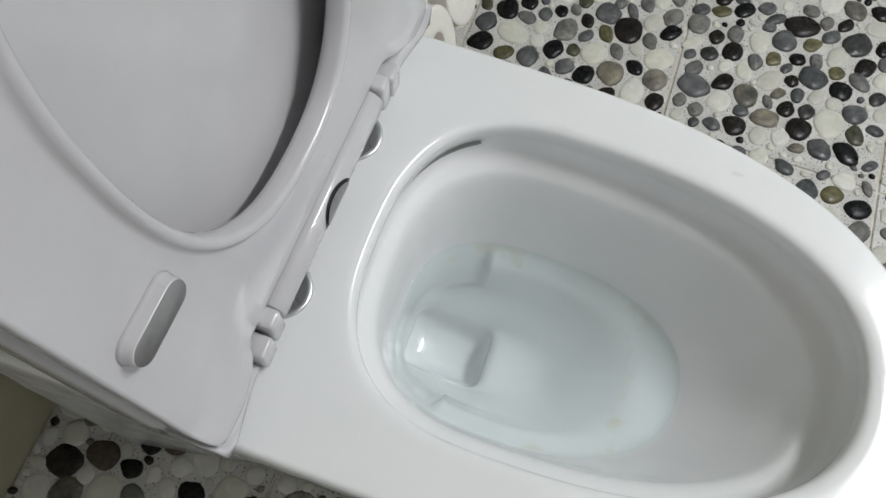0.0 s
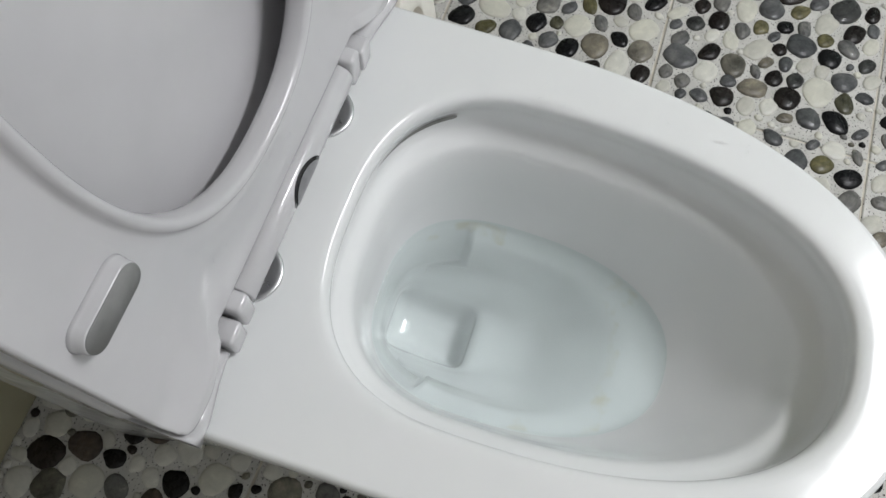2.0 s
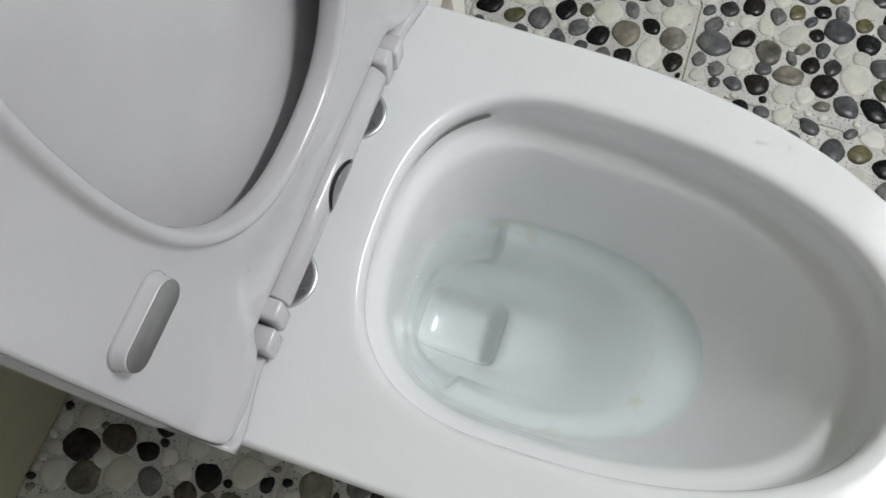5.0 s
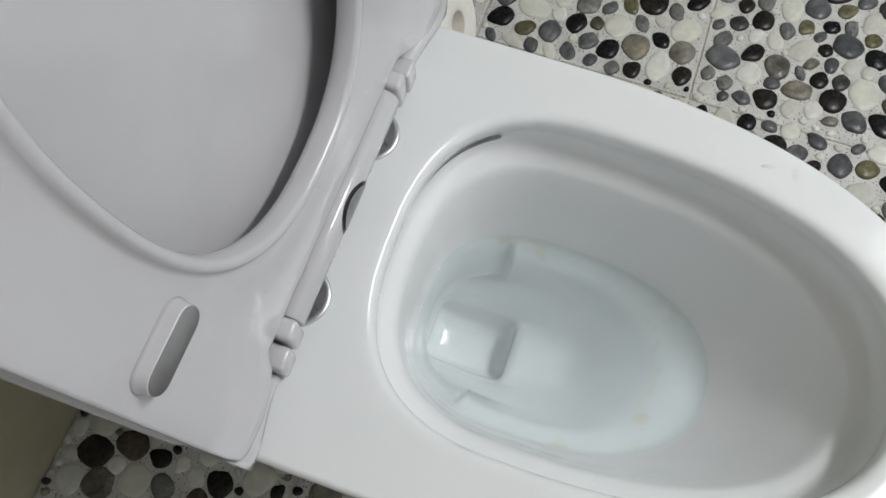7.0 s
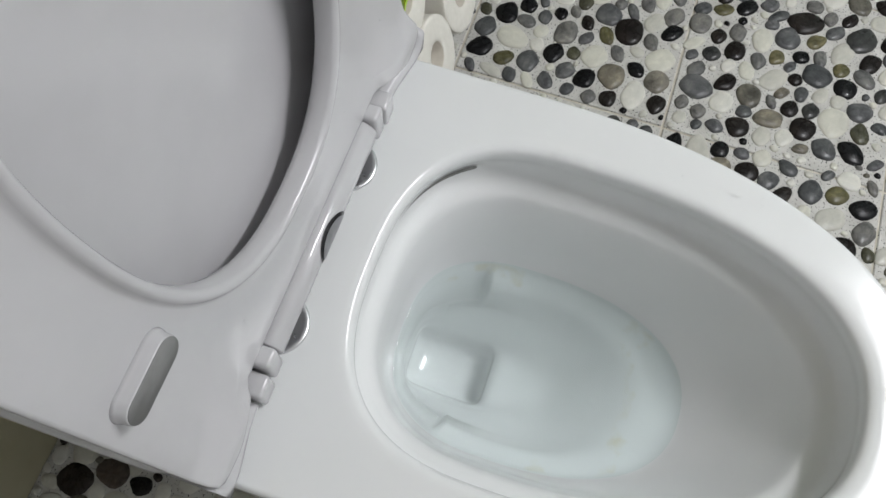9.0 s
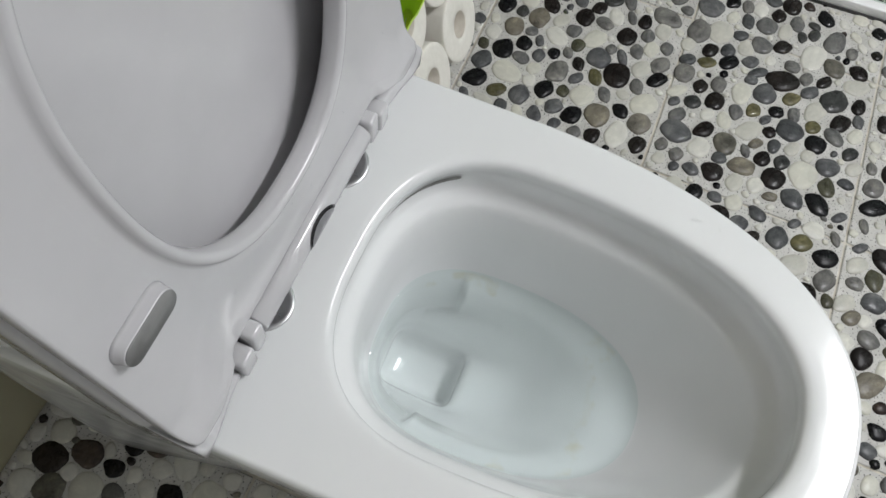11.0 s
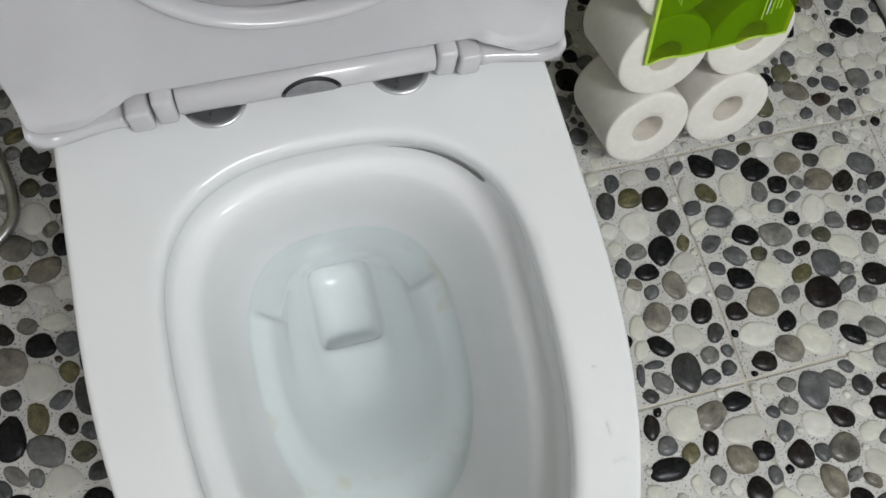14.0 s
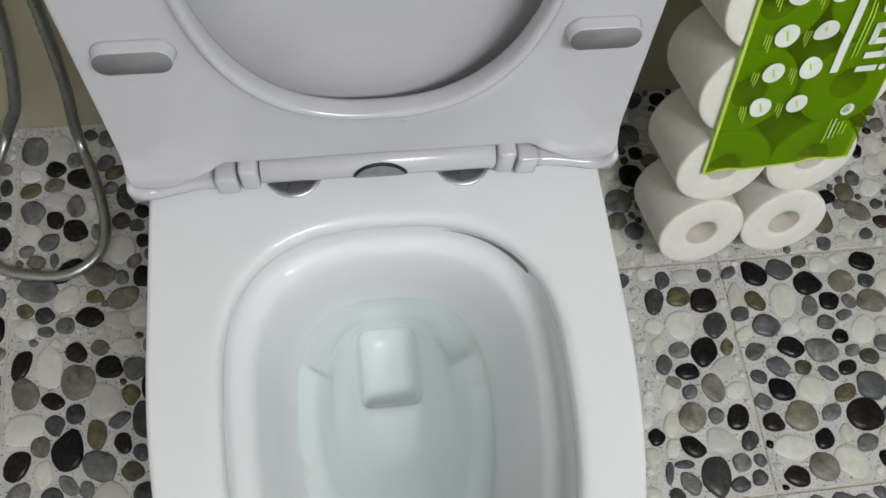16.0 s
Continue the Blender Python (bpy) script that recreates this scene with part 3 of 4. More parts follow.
# ---- hose ----
hose = thing("bidet_hose", (0, 0, 0), "coiled ribbed steel hose looping over the pebble floor", "hose")
HOSE_LINE = [(-0.325, 0.321, 0.42), (-0.347, 0.320, 0.24), (-0.366, 0.318, 0.12), (-0.380, 0.310, 0.05), (-0.380, 0.290, 0.0145), (-0.360, 0.236, 0.0115), (-0.347, 0.180, 0.0115), (-0.351, 0.140, 0.0115),
             (-0.382, 0.114, 0.0115), (-0.425, 0.112, 0.0115), (-0.475, 0.130, 0.0115), (-0.503, 0.190, 0.0115), (-0.492, 0.252, 0.0120), (-0.478, 0.300, 0.022), (-0.463, 0.314, 0.045), (-0.440, 0.317, 0.085),
             (-0.410, 0.319, 0.170), (-0.378, 0.320, 0.29), (-0.362, 0.321, 0.42)]
part("tube", tube(HOSE_LINE, 0.0074, 14, 0.0016, 22), STEEL, hose, "ribbed metal hose")
for x in (-0.325, -0.362):
    part("end_nut", box(x - 0.011, 0.309, 0.415, x + 0.011, 0.3365, 0.45, 0.003), CHROME, hose, "chrome end fitting at the wall")

# ---- floor ----
PITCH, JX, JY = 0.3085, 0.4635, -0.2465
GAP = 0.0016
floor = thing("floor", (0, 0, 0), "white grout floor tiles set with black, grey and cream pebbles", "floor", "", "structure")
part("joint_bed", box(X0, Y0, -0.05, X1, WALL_Y, -0.0022), JOINT, floor, "beige grout in the joints between tiles", smooth=False)


def pebble_loop_mesh(seed, bm=None, m=None, even=False):
    rng = random.Random(seed)
    sides = 16
    amp = [(k, rng.uniform(0.0, (0.19 if even else 0.22) / k), rng.uniform(0, 6.28)) for k in (2, 3, 4, 5)]
    aspect = 1.0 if even else rng.uniform(0.72, 0.98)
    own = bm or bmesh.new()
    rows = []
    for f, z in ((1.02, -0.10), (1.0, 0.14), (0.94, 0.33), (0.80, 0.50), (0.55, 0.63), (0.22, 0.70)):
        row = []
        for i in range(sides):
            q = 2 * math.pi * i / sides
            r = f * (1 + sum(a * math.cos(k * q + p) for k, a, p in amp))
            v = Vector((r * math.cos(q), r * aspect * math.sin(q), z))
            row.append(own.verts.new(m @ v if m else v))
        rows.append(row)
    for a, b in zip(rows, rows[1:]):
        for i in range(sides):
            own.faces.new((a[i], a[(i + 1) % sides], b[(i + 1) % sides], b[i]))
    own.faces.new(rows[-1])
    return own, aspect


def inside_toilet(x, y):
    if y > -0.1:
        return abs(x) < 0.12 and y < 0.31
    return (abs(x) / 0.11) ** 2.3 + ((-0.1 - y) / 0.25) ** 2.3 < 1


tiles = {}
for i in range(-5, 6):
    for j in range(-6, 3):
        x0, x1 = max(JX + PITCH * i + GAP, X0), min(JX + PITCH * (i + 1) - GAP, X1)
        y0, y1 = max(JY + PITCH * j + GAP, Y0), min(JY + PITCH * (j + 1) - GAP, WALL_Y)
        if x1 - x0 < 0.02 or y1 - y0 < 0.02:
            continue
        t = part("tile", box(x0, y0, -0.02, x1, y1, 0.0, 0.0012, 1), GROUT, floor, smooth=False)
        tiles[i, j] = (t, x0, x1, y0, y1)

rng = random.Random(11)
cells = {}


def free(x, y, r, slack):
    ci, cj = int(x // 0.05), int(y // 0.05)
    for a in range(ci - 1, ci + 2):
        for b in range(cj - 1, cj + 2):
            for px, py, pr in cells.get((a, b), ()):
                if math.hypot(px - x, py - y) < (r + pr) * slack:
                    return False
    return True


def put(x, y, r, kind):
    cells.setdefault((int(x // 0.05), int(y // 0.05)), []).append((x, y, r))


def tile_at(x, y):
    return math.floor((x - JX) / PITCH), math.floor((y - JY) / PITCH)


STONE_HEIGHT = {"black": 0.0078, "grey": 0.0072, "tan": 0.0070, "olive": 0.0068, "pale": 0.0048}
stones = []


def lay(kind, i, j, rows):
    """Stones of one colour in the tile i, j: millimetres from its corner, half length, half width, turn in degrees."""
    for u, v, a, b, turn in rows:
        x, y = JX + PITCH * i + u / 1000, JY + PITCH * j + v / 1000
        stones.append((kind, x, y, a * 0.00106, b * 0.00106, turn))
        put(x, y, math.sqrt(a * b) / 1000, kind)


lay("black", -4, 0, [(294, 298, 17.1, 10.9, 98)])
lay("grey", -4, 0, [(299, 231, 10.3, 6.3, 97), (300, 199, 12.1, 6.9, 96), (303, 94, 15.7, 7.2, 95), (305, 63, 10.6, 7.7, 103), (302, 148, 8, 6.6, 114)])
lay("black", -4, 1, [(292, 111, 16.1, 10, 97)])
lay("grey", -4, 1, [(291, 184, 11.2, 8.1, 101), (291, 151, 13.3, 8.7, 98), (295, 29, 13.1, 7.8, 97)])
lay("black", -3, -1, [(190, 303, 8, 6.5, 163)])
lay("black", -3, 0, [(98, 303, 16.1, 12.7, 163), (20, 248, 17.2, 11.3, 79), (84, 258, 13.2, 11.7, 130), (124, 236, 15.9, 13.5, 157), (60, 200, 13.4, 9.5, 150), (173, 209, 15.7, 9.7, 92), (81, 139, 23.4, 17.3, 84), (24, 127, 18, 13.2, 67), (144, 142, 11.9, 10, 105), (87, 59, 19.9, 15.1, 101), (164, 51, 16.6, 14.9, 143), (147, 23, 13.1, 11.2, 155), (71, 20, 13.5, 11.1, 110), (183, 139, 9.8, 6.4, 92)])
lay("grey", -3, 0, [(69, 294, 11.6, 10.2, 144), (46, 288, 9.3, 6.9, 164), (155, 232, 14.9, 13.4, 117), (87, 182, 12.3, 10.5, 113), (64, 171, 12.2, 10.4, 114), (139, 170, 12.3, 8.9, 38), (168, 168, 21.3, 14.1, 93), (118, 118, 19.9, 16.9, 155), (165, 129, 9.9, 8.7, 110), (84, 99, 14, 8.2, 131), (105, 92, 10.2, 8, 101), (27, 91, 16.4, 13, 68), (66, 85, 14.1, 11.9, 113), (24, 58, 12.4, 10, 84), (60, 45, 13, 11.3, 133), (129, 49, 15.1, 11.2, 1), (172, 84, 14, 10.3, 9), (178, 20, 14.1, 12.1, 105)])
lay("grey", -3, 0, [(132, 1, 16.5, 10, 169), (198, 26, 5.5, 3.7, 93)])
lay("olive", -3, 0, [(151, 200, 12.3, 10.2, 102), (113, 155, 17.1, 11.3, 95), (156, 108, 12.8, 10.7, 159)])
lay("pale", -3, 0, [(132, 296, 13.6, 11.9, 153), (160, 299, 14.7, 13.1, 112), (23, 293, 13.5, 11.6, 149), (53, 243, 24.9, 16, 96), (120, 196, 21.8, 17.1, 100), (29, 169, 22.9, 18.4, 15), (54, 115, 14.2, 11, 103), (132, 82, 19, 15.9, 157), (44, 70, 13.3, 11.2, 149), (33, 27, 19.7, 15.7, 157), (120, 23, 12.8, 9.6, 99), (143, 261, 15.2, 9.8, 170), (158, 2, 12.3, 7.7, 169), (110, 69, 10.6, 5.5, 93), (182, 114, 14.2, 5.7, 90)])
lay("tan", -3, 0, [(27, 212, 18.7, 15.5, 111), (88, 221, 21.9, 19.3, 120), (112, 262, 11.3, 9, 163), (171, 260, 9.2, 7.2, 97), (49, 147, 12.6, 10.4, 109), (96, 20, 12.7, 9.6, 100)])
lay("black", -3, 1, [(44, 207, 12.9, 11, 155), (79, 191, 17.8, 15, 159), (48, 132, 12.6, 10.7, 110), (74, 115, 16, 14.4, 127), (162, 44, 14.3, 12.1, 102), (161, 94, 9.5, 8.7, 124), (69, 59, 19.8, 12.1, 36), (159, 136, 10, 9.1, 144), (171, 16, 10.3, 4.7, 90)])
lay("grey", -3, 1, [(15, 237, 22.3, 15.9, 99), (68, 219, 11.6, 9.7, 106), (109, 212, 11.9, 11.5, 37), (110, 250, 13.5, 11.9, 110), (142, 160, 19.3, 16.6, 104), (19, 145, 17.4, 14.1, 106), (73, 150, 15.8, 11, 96), (101, 111, 10.8, 6.8, 94), (42, 101, 13.9, 10.9, 24), (15, 90, 9.8, 7.7, 15), (50, 75, 9.8, 5.3, 94), (32, 37, 25.1, 15.7, 164), (43, 1, 11.2, 10.7, 141), (135, 45, 9.8, 8.6, 110), (152, 116, 9.8, 8.4, 160), (117, 174, 9.4, 8.5, 143), (167, 74, 7.6, 4.8, 92), (87, 257, 8.9, 8, 140)])
lay("olive", -3, 1, [(14, 177, 14.2, 9.7, 30), (132, 124, 11.9, 10.8, 118), (122, 197, 14.7, 9, 26), (103, 21, 10.8, 8.6, 163), (19, 9, 10.3, 8.9, 144)])
lay("pale", -3, 1, [(50, 238, 20.7, 14, 96), (50, 160, 16.1, 13.1, 161), (20, 114, 14.9, 13.1, 141), (133, 84, 20, 16.9, 104), (69, 21, 17.6, 14, 46), (71, 88, 12.6, 11, 150), (91, 90, 9.5, 8.5, 125), (12, 200, 14, 9.5, 169), (94, 147, 12.6, 6.9, 93), (92, 237, 11.6, 8.4, 97)])
lay("tan", -3, 1, [(108, 51, 18.6, 16, 156), (28, 74, 12.2, 8.8, 166), (150, 66, 10.2, 8.3, 41), (138, 17, 19.1, 14.1, 15), (44, 183, 12.9, 9.7, 10)])
lay("black", -1, -2, [(301, 251, 19.4, 15.7, 33), (285, 183, 18.3, 15.1, 132), (198, 230, 16.3, 14.5, 60), (142, 258, 16.8, 13.7, 158), (256, 159, 14.7, 10.3, 144), (205, 158, 10.8, 9.1, 121), (167, 163, 13, 8.5, 138)])
lay("grey", -1, -2, [(249, 285, 11.9, 11, 94), (307, 216, 17, 15.5, 69), (230, 255, 16.9, 15.4, 94), (172, 254, 15.5, 12.4, 73), (189, 188, 21, 18.4, 118), (252, 186, 14.1, 10.8, 154), (227, 170, 12.7, 10, 168), (184, 148, 12.3, 8.5, 141), (157, 190, 12.6, 10, 176)])
lay("olive", -1, -2, [(265, 260, 16.8, 12.4, 7), (167, 220, 13.1, 9.8, 130)])
lay("pale", -1, -2, [(258, 224, 24.2, 19.1, 164), (213, 294, 17.5, 11.3, 138), (154, 287, 17.1, 12.3, 141), (138, 219, 21.4, 15.4, 141), (224, 223, 12.4, 9.6, 0), (279, 287, 18, 11, 137), (224, 198, 13.6, 10.1, 147), (197, 263, 11.5, 8.7, 147)])
lay("tan", -1, -2, [(195, 281, 14.7, 9.7, 138), (109, 243, 24.1, 15.4, 135), (129, 284, 11.3, 8, 16)])
lay("black", -1, -1, [(173, 284, 14.1, 9.9, 71), (238, 249, 13.4, 9.8, 67), (287, 288, 17.7, 10.9, 178), (179, 233, 23.6, 13.5, 176), (299, 225, 13.9, 11.4, 160), (277, 183, 16.1, 14.6, 119), (256, 132, 15.9, 11.2, 142), (271, 23, 18.9, 13.8, 118), (203, 41, 19.3, 15.7, 177)])
lay("grey", -1, -1, [(185, 259, 12.7, 10.5, 7), (273, 153, 16.2, 12.1, 146), (301, 130, 14.2, 10.4, 57), (308, 76, 10.9, 6.6, 138), (303, 195, 11.1, 8.6, 91), (275, 95, 18.3, 14.9, 170), (308, 15, 11.9, 6.9, 20), (236, 18, 18.2, 14.2, 152), (211, 70, 12.1, 6.7, 24)])
lay("olive", -1, -1, [(210, 244, 11.9, 10.6, 36), (281, 60, 16.2, 12.7, 131), (206, 9, 11.3, 8.2, 13)])
lay("pale", -1, -1, [(214, 280, 22.1, 19.5, 175), (284, 255, 25.6, 16.9, 180), (305, 167, 13.8, 12.2, 147), (242, 64, 20.5, 16.1, 123), (179, 17, 14.9, 12.3, 172), (242, 100, 10.8, 8.5, 151)])
lay("tan", -1, -1, [(250, 280, 19.3, 16.2, 14), (269, 222, 17.8, 17.2, 163)])
lay("black", -1, 0, [(275, 253, 18.4, 16, 27), (260, 184, 19, 16.4, 49), (232, 160, 14.3, 11.3, 6), (284, 96, 17, 13, 64), (217, 66, 16.2, 11.5, 140)])
lay("grey", -1, 0, [(225, 286, 12.5, 9.4, 69), (208, 258, 16.9, 12.9, 68), (285, 288, 9.9, 9, 146), (283, 218, 17.1, 14.6, 51), (227, 189, 13.7, 10.1, 2), (203, 172, 12.5, 10.4, 62), (229, 134, 10.2, 8.9, 21), (256, 101, 10.8, 9.4, 49), (292, 66, 12.2, 10.5, 44), (202, 46, 11.6, 5.3, 175), (239, 28, 24.3, 17.2, 80), (205, 23, 13.9, 11.2, 136), (185, 11, 9.5, 8.3, 141), (275, 41, 12.1, 10.3, 20), (267, 15, 11.3, 9.6, 18), (299, 41, 8.3, 7.3, 139), (181, 38, 12.6, 5.4, 76)])
lay("olive", -1, 0, [(242, 261, 16.3, 12.7, 6), (292, 187, 10.5, 8.4, 61)])
lay("pale", -1, 0, [(237, 223, 20.8, 18, 19), (283, 161, 16.7, 13.4, 9), (255, 70, 19.8, 14.3, 153), (200, 130, 15.6, 11, 71), (290, 130, 12.9, 11.2, 37), (196, 95, 13.9, 10.9, 67), (192, 67, 11.7, 9.4, 65), (201, 199, 10.5, 9, 57), (256, 289, 16.3, 10, 179)])
lay("tan", -1, 0, [(261, 136, 18.8, 13.4, 103), (211, 148, 10.2, 7.3, 158), (225, 102, 19.2, 16.2, 57)])
lay("black", 0, -2, [(144, 262, 19.6, 14.7, 167), (232, 288, 15.4, 10.8, 4), (75, 279, 20.7, 14, 129)])
lay("grey", 0, -2, [(109, 285, 18.3, 13.7, 157), (142, 293, 11.5, 7.9, 8), (38, 288, 11.4, 7, 16), (0, 287, 11.9, 7.2, 138), (42, 227, 12.7, 9.3, 151), (69, 213, 16, 10.4, 11)])
lay("olive", 0, -2, [(67, 244, 16.5, 12.5, 126)])
lay("pale", 0, -2, [(102, 239, 17.6, 13.2, 160)])
lay("black", 0, -1, [(257, 267, 13.8, 12.1, 165), (246, 233, 18.2, 11.6, 144), (180, 264, 13.5, 10.6, 166), (162, 236, 17.7, 13.9, 167), (103, 239, 17.9, 11.7, 142), (35, 209, 16.1, 15.8, 81), (247, 145, 24.2, 20.5, 120), (273, 82, 14.7, 9.4, 145), (183, 142, 12.5, 10.1, 125), (141, 144, 10.6, 9.8, 156), (204, 44, 17.9, 13.9, 161), (248, 22, 14.7, 10.9, 167), (149, 73, 17, 15.5, 162), (89, 144, 14.6, 11, 153), (62, 121, 19.3, 16.5, 156), (45, 51, 19.4, 15.4, 43)])
lay("grey", 0, -1, [(288, 293, 23.8, 18.2, 173), (303, 192, 16.9, 16.2, 49), (223, 296, 14.3, 10.1, 136), (269, 240, 14.3, 10.9, 167), (195, 294, 19.1, 15.1, 170), (135, 295, 10.6, 7.4, 146), (146, 268, 13.8, 11.7, 142), (112, 284, 15.3, 10.9, 147), (82, 278, 23.1, 19.3, 83), (196, 238, 15.3, 12, 174), (50, 292, 11.5, 9.4, 163), (42, 267, 12.4, 10.1, 162), (20, 265, 9.1, 6.9, 147), (26, 240, 12.1, 10.7, 66), (63, 205, 11.7, 9.7, 113), (92, 171, 11.3, 7.1, 19), (156, 201, 14.2, 10.6, 8), (210, 166, 20.3, 16.6, 161)])
lay("grey", 0, -1, [(246, 185, 16.3, 9.1, 129), (227, 192, 10.4, 8.8, 102), (282, 136, 13.2, 11.3, 106), (267, 110, 13.2, 9.8, 162), (243, 100, 15.7, 10.7, 137), (189, 115, 14.2, 9.9, 10), (158, 115, 20.7, 19.1, 95), (119, 132, 12.5, 9.8, 168), (95, 115, 13.9, 10.8, 159), (116, 48, 17.1, 16.4, 112), (175, 49, 16.2, 13.5, 42), (154, 20, 14.9, 9.6, 143), (242, 61, 24.4, 19.4, 144), (219, 18, 12.4, 8.9, 2), (161, 155, 10.8, 7.2, 145), (39, 88, 17.7, 15.5, 44), (98, 17, 11.9, 9.2, 84), (262, 201, 12.8, 11.9, 147)])
lay("grey", 0, -1, [(37, 16, 12.1, 7.4, 139)])
lay("olive", 0, -1, [(231, 266, 13.8, 10.6, 125), (171, 176, 13.5, 10.4, 162), (218, 125, 15.5, 10.6, 136), (179, 83, 13.2, 10.5, 139), (80, 43, 16.8, 12.1, 8)])
lay("pale", 0, -1, [(301, 260, 24.5, 18.6, 167), (286, 214, 16.2, 12.3, 174), (254, 303, 14.2, 11, 169), (68, 238, 19, 14.7, 153), (195, 201, 19.7, 15.3, 173), (131, 174, 21.4, 15.1, 147), (209, 85, 20.8, 15, 153), (87, 81, 25.1, 19.5, 161), (156, 296, 16.3, 9.5, 140), (31, 174, 15.3, 12.3, 160), (126, 105, 13.9, 10.3, 152), (285, 32, 19.7, 15.3, 114), (39, 144, 14.4, 11.4, 159), (190, 18, 14.8, 11, 158), (133, 214, 15.7, 10.7, 16), (129, 10, 14.8, 10.2, 146), (124, 80, 12.9, 9.4, 151), (133, 241, 12.6, 9.1, 148)])
lay("pale", 0, -1, [(24, 290, 11, 8.6, 151), (0, 47, 16.2, 13.4, 87)])
lay("tan", 0, -1, [(92, 203, 18.4, 18, 180), (63, 170, 20.7, 14.6, 105), (112, 159, 11.5, 7.9, 145), (308, 72, 18, 16.9, 23), (29, 119, 11.6, 7.5, 111)])
lay("black", 0, 0, [(205, 289, 17.2, 13.9, 167), (117, 264, 18.8, 15.8, 176), (141, 237, 14, 12.1, 10), (46, 284, 19, 14.9, 132), (235, 222, 16.4, 13, 34), (234, 164, 17.2, 14.9, 175), (263, 148, 13.2, 11.3, 166), (225, 90, 18.4, 14.6, 175), (142, 187, 11.1, 9.2, 174), (139, 145, 12.6, 9.6, 14), (70, 179, 16.8, 13.8, 159), (144, 83, 24.5, 19.7, 2), (267, 71, 14.3, 11.2, 173), (162, 22, 16.6, 12.2, 150), (42, 125, 16.2, 14.7, 167), (20, 85, 13.8, 11.4, 159), (81, 58, 13.2, 11.6, 40), (33, 17, 16.3, 11.8, 162)])
lay("grey", 0, 0, [(83, 287, 18.2, 14, 164), (11, 289, 11.7, 6.8, 32), (44, 211, 17.9, 15.3, 171), (128, 208, 12.1, 10, 177), (112, 232, 13.1, 11.4, 71), (111, 171, 20.3, 16.8, 179), (164, 119, 19.5, 18.2, 6), (111, 140, 13, 8.7, 143), (13, 230, 11.9, 10, 11), (46, 155, 15.5, 12, 149), (20, 178, 14.4, 10.2, 25), (272, 241, 20.2, 14.7, 152), (282, 213, 17, 10.3, 24), (267, 180, 14.9, 11, 13), (260, 209, 10.9, 6.9, 82), (202, 261, 11.6, 9.5, 179), (169, 234, 11, 8.4, 135), (156, 216, 10.6, 7.2, 23)])
lay("grey", 0, 0, [(199, 172, 13.2, 11.5, 149), (236, 131, 15.3, 11.2, 73), (292, 133, 16.5, 16.2, 27), (203, 67, 14.1, 10.7, 9), (181, 85, 16.5, 7.4, 28), (189, 106, 10.4, 8.3, 170), (294, 191, 10.4, 7.4, 16), (153, 167, 10.6, 8, 16), (100, 90, 13.9, 9.7, 21), (136, 48, 14.3, 10.6, 14), (297, 104, 14.8, 10.3, 15), (266, 93, 13.1, 7.5, 23), (292, 40, 22.4, 18.7, 86), (241, 59, 13.6, 10.6, 1), (192, 25, 18, 13.3, 152), (229, 24, 13.1, 9.9, 7), (14, 112, 11.2, 10.3, 148)])
lay("olive", 0, 0, [(114, 296, 10.7, 8.6, 13), (38, 246, 14.5, 11.9, 126), (174, 157, 12.3, 11.1, 164), (126, 113, 15.3, 10.6, 20), (79, 151, 11.3, 9.3, 5)])
lay("pale", 0, 0, [(12, 258, 16.3, 8.7, 73), (77, 244, 21.7, 19.2, 68), (177, 194, 20.5, 14.5, 58), (198, 136, 20, 15.5, 158), (84, 121, 20.7, 16.6, 156), (76, 206, 11.7, 9.9, 176), (235, 259, 20.5, 15.4, 15), (211, 197, 15.7, 11.2, 148), (293, 168, 15.5, 11.4, 154), (257, 117, 17.6, 11.2, 21), (172, 51, 17.7, 13.3, 152), (142, 290, 14.4, 11.9, 3), (12, 203, 14.3, 7.7, 31), (101, 207, 12.2, 9.6, 153), (261, 38, 17.2, 13.3, 180), (217, 47, 15, 11.8, 171), (108, 28, 23.7, 17.5, 148), (37, 52, 23.7, 15.7, 172)])
lay("tan", 0, 0, [(167, 263, 18.7, 14.9, 11), (201, 232, 19.8, 16.1, 175), (71, 25, 19.7, 16.2, 170), (59, 89, 21.6, 18, 175)])
lay("black", 1, -1, [(65, 255, 14.3, 11.1, 160), (108, 239, 17.6, 12.8, 164), (69, 178, 13.5, 11.6, 168), (99, 161, 17.7, 15.1, 160), (97, 103, 16.9, 12.3, 34), (6, 159, 14.5, 12.8, 150), (7, 33, 14.9, 13.9, 46)])
lay("grey", 1, -1, [(38, 287, 21.7, 19.2, 98), (91, 267, 13.7, 10.1, 177), (66, 230, 14, 9.5, 9), (35, 223, 14.9, 10.3, 8), (98, 193, 13.8, 12.3, 64), (39, 192, 18, 16, 173), (0, 228, 11.8, 10.3, 118), (65, 146, 16.3, 11.3, 5), (41, 133, 11.3, 7.5, 9), (73, 118, 10.7, 7.3, 76), (54, 115, 12.8, 9.3, 163), (53, 80, 23.1, 16.6, 161), (42, 50, 12.7, 9.1, 177)])
lay("pale", 1, -1, [(73, 298, 22.3, 19.4, 63), (33, 248, 13.3, 9.7, 159), (70, 209, 15.9, 11.7, 175), (40, 161, 16.4, 11.9, 180), (7, 108, 25.9, 19.1, 171)])
lay("black", 1, 0, [(20, 173, 18, 14, 67), (92, 101, 18.9, 16.7, 177), (73, 61, 14.9, 12, 179)])
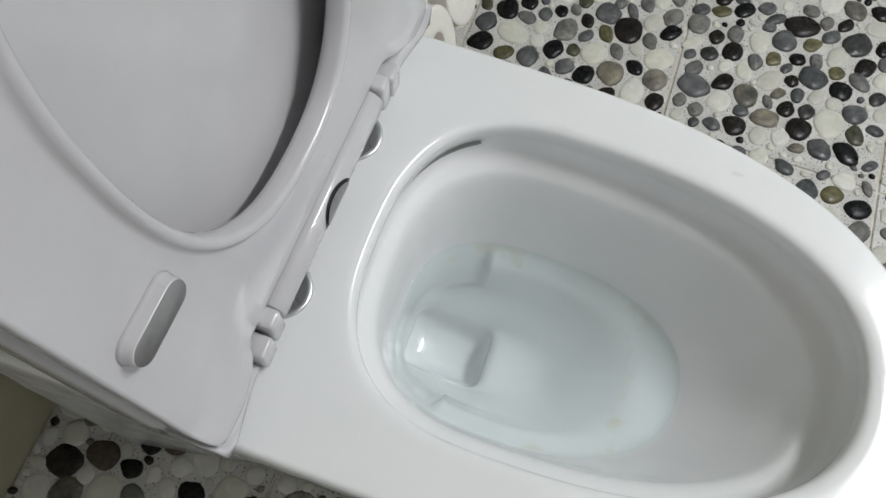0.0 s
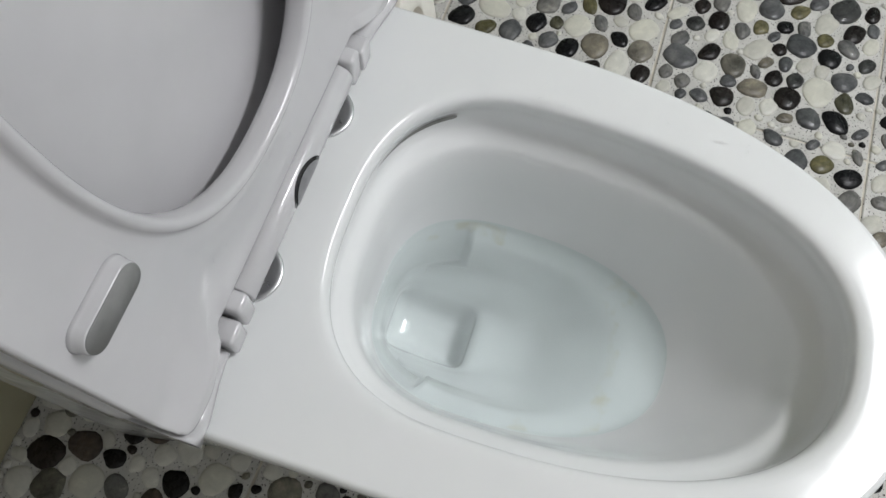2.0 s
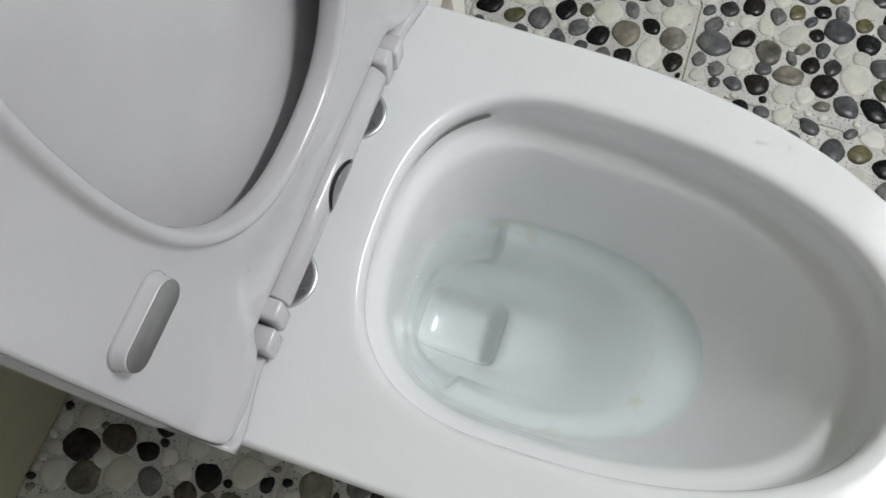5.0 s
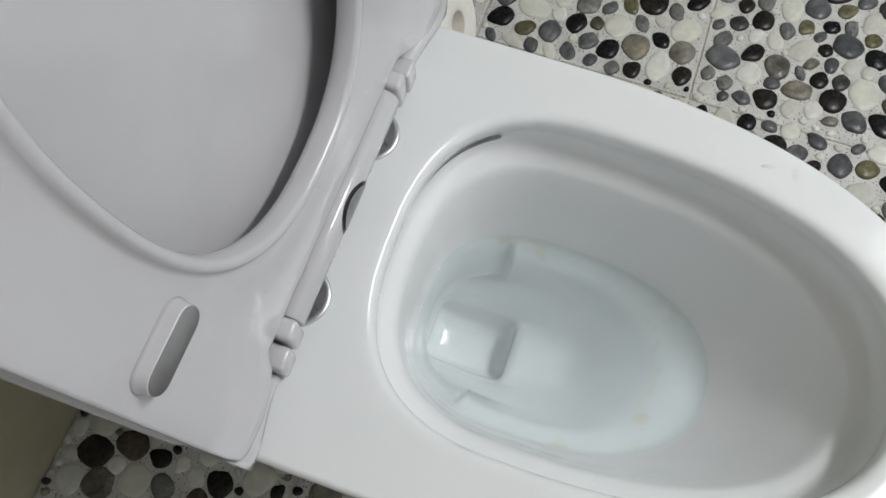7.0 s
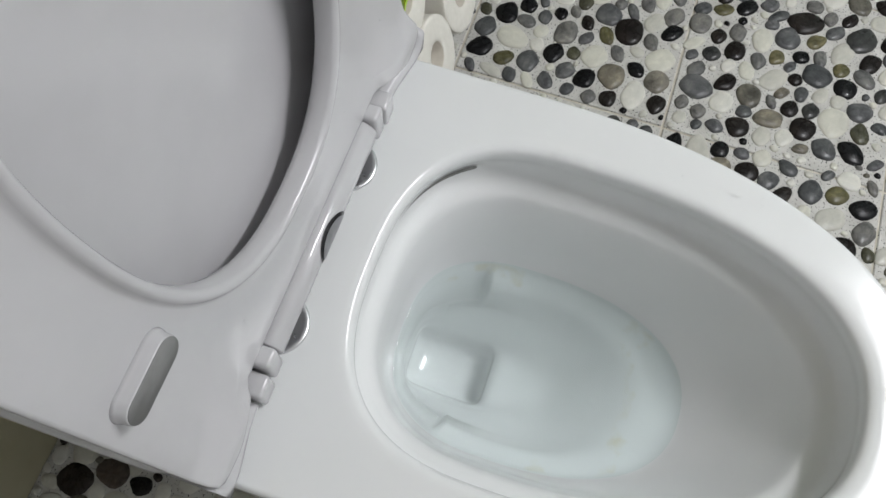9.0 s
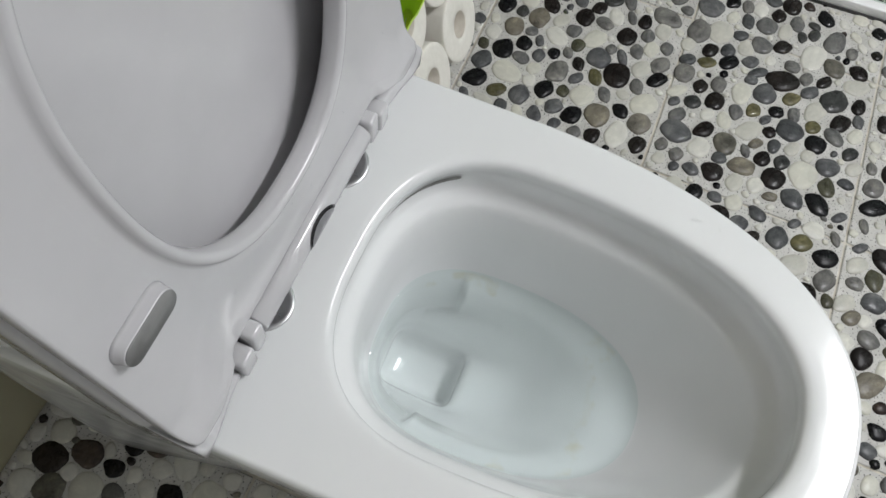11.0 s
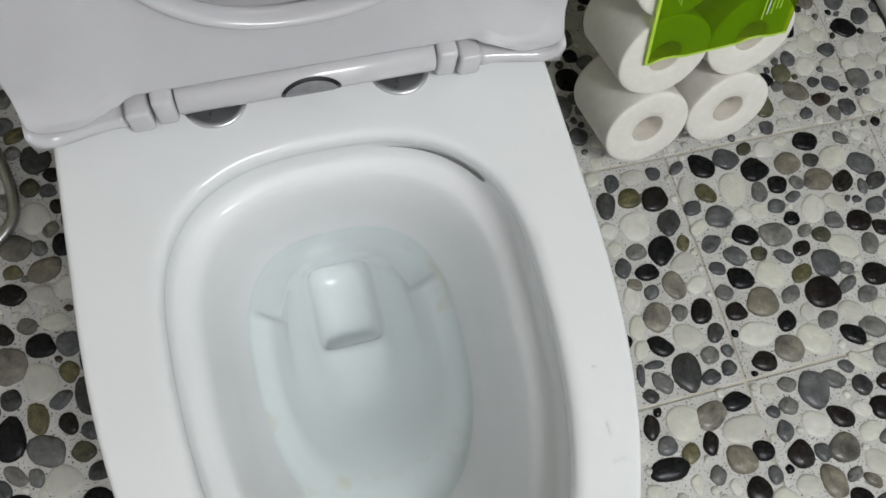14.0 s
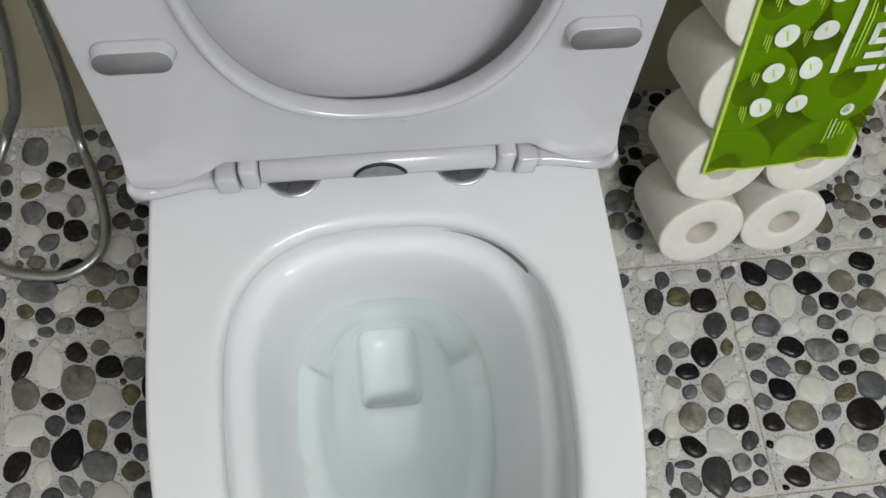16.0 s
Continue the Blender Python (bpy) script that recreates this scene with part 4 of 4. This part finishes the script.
lay("grey", 1, 0, [(68, 127, 14.2, 12.4, 157), (28, 131, 19.6, 11.5, 22), (47, 102, 13.9, 10.6, 174), (25, 99, 12.7, 9.6, 91), (42, 34, 22.3, 16.9, 175)])
lay("pale", 1, 0, [(36, 71, 22.8, 17.4, 171)])


# the other stones fill the rest of the floor by chance
def in_laid_area(x, y):
    return any(abs(s[1] - x) < 0.055 and abs(s[2] - y) < 0.055 for s in stones)


fill = []
for r0, r1, tries, slack in ((0.0170, 0.0210, 1800, 0.90), (0.0130, 0.0162, 20000, 0.88), (0.0095, 0.0125, 40000, 0.86), (0.0045, 0.0075, 60000, 0.92)):
    for _ in range(int(tries * (X1 - X0) * (WALL_Y - Y0) / 2.4)):
        x, y, r = rng.uniform(X0, X1), rng.uniform(Y0, WALL_Y), rng.uniform(r0, r1)
        if tile_at(x, y) not in tiles or inside_toilet(x, y):
            continue
        _, x0, x1, y0, y1 = tiles[tile_at(x, y)]
        if min(x - x0, x1 - x, y - y0, y1 - y) < r * 0.8 or not free(x, y, r, slack):
            continue
        known = in_laid_area(x, y)
        if known and (r > 0.0125 or not free(x, y, r, 1.08)):
            continue
        pale = rng.random() < (0.75 if known else 0.36)
        kind = "pale" if pale else "dark" if x > -0.12 else "brown"
        fill.append((x, y, r, kind))
        put(x, y, r, kind)

# one mesh a shape and colour, shared by the stones
shapes = {kind: [mesh_of("pebble", pebble_loop_mesh(40 + 7 * s, even=True)[0], PEBBLE[kind]) for s in range(9)] for kind in STONE_HEIGHT}
for kind, x, y, a, b, turn in stones:
    ob = new("pebble", shapes[kind][rng.randrange(9)])
    ob.parent = tiles[tile_at(x, y)][0]
    ob.matrix_basis = Matrix.LocRotScale((x, y, 0), Euler((0, 0, radians(turn + 180 * rng.randrange(2)))), (a, b, STONE_HEIGHT[kind] * min(1.2, 0.6 + 30 * b)))
for kind in ("dark", "pale", "brown"):
    bm = bmesh.new()
    for x, y, r, k in fill:
        if k == kind:
            pebble_loop_mesh(40 + 7 * rng.randrange(9), bm, Matrix.LocRotScale((x, y, 0), Euler((0, 0, rng.uniform(0, 6.28))), (r, r, 0.0040 if kind == "pale" else 0.0060)))
    tagged(part("pebbles", bm, PEBBLE_FAR[kind], floor, "further pebbles set in the floor tiles"), kind="stuff")

# ---- water droplets on the seat and the rim ----
DROP, dn, dl, dp = material("water_drop", (1.0, 1.0, 1.0), 0.0)
clear = dn.new("ShaderNodeBsdfTransparent")
shine = dn.new("ShaderNodeBsdfGlossy")
shine.inputs["Roughness"].default_value = 0.02
edge = dn.new("ShaderNodeFresnel")
edge.inputs["IOR"].default_value = 1.33
dmix = dn.new("ShaderNodeMixShader")
dl.new(edge.outputs["Fac"], dmix.inputs["Fac"])
dl.new(clear.outputs["BSDF"], dmix.inputs[1])
dl.new(shine.outputs["BSDF"], dmix.inputs[2])
dl.new(dmix.outputs["Shader"], dn["Material Output"].inputs["Surface"])
drops = bmesh.new()
rng = random.Random(23)


def drop(m, r, tall):
    rows = []
    for f, h in ((1.0, -0.02), (0.93, 0.42), (0.62, 0.80)):
        rows.append([drops.verts.new(m @ Vector((r * f * math.cos(2 * math.pi * k / 10) * tall, r * f * math.sin(2 * math.pi * k / 10), r * 0.55 * h))) for k in range(10)])
    for a, b in zip(rows, rows[1:]):
        for k in range(10):
            drops.faces.new((a[k], a[(k + 1) % 10], b[(k + 1) % 10], b[k]))
    drops.faces.new(rows[-1])


for _ in range(7):
    drop(SEAT_AT @ Matrix.Translation((rng.gauss(0.0, 0.07), 0.0021, rng.uniform(0.024, 0.05))) @ Matrix.Rotation(radians(90), 4, "X") @ Matrix.Rotation(rng.uniform(0, 3.1), 4, "Z"), rng.uniform(0.0006, 0.0014), rng.uniform(1, 2.2))
for _ in range(30):
    drop(Matrix.Translation((rng.uniform(-0.088, 0.088), HY - 0.0112, HZ - 0.0046)) @ Matrix.Rotation(radians(110), 4, "X"), rng.uniform(0.0006, 0.0013), 1.4)
for x0, x1, y0, y1, n in ((0.1345, 0.137, -0.16, -0.12, 4), (-0.05, 0.06, -0.418, -0.402, 16), (0.135, 0.155, -0.30, -0.20, 6)):
    for _ in range(n):
        x, y = rng.uniform(x0, x1), rng.uniform(y0, y1)
        drop(Matrix.Translation((x, y, RIM)) @ Matrix.Rotation(rng.uniform(0, 3.1), 4, "Z"), rng.uniform(0.0006, 0.0016), rng.uniform(1, 2.5))
for q in [rng.uniform(2.2, 3.3) for _ in range(12)] + [rng.uniform(1.7, 2.2) for _ in range(5)]:
    edge_at = Vector((math.copysign(abs(math.cos(q)) ** (2 / 2.6), math.cos(q)) * 0.1312, -0.14 + math.copysign(abs(math.sin(q)) ** (2 / 2.6), math.sin(q)) * 0.1252, RIM - 0.003))
    drop(Matrix.Translation(edge_at) @ Matrix.Rotation(q + 1.57, 4, "Z"), rng.uniform(0.0006, 0.0012), 2.2)
tagged(new("water_droplets", mesh_of("water_droplets", drops, DROP)), "small clear water drops on seat and rim", "water", "", "stuff")
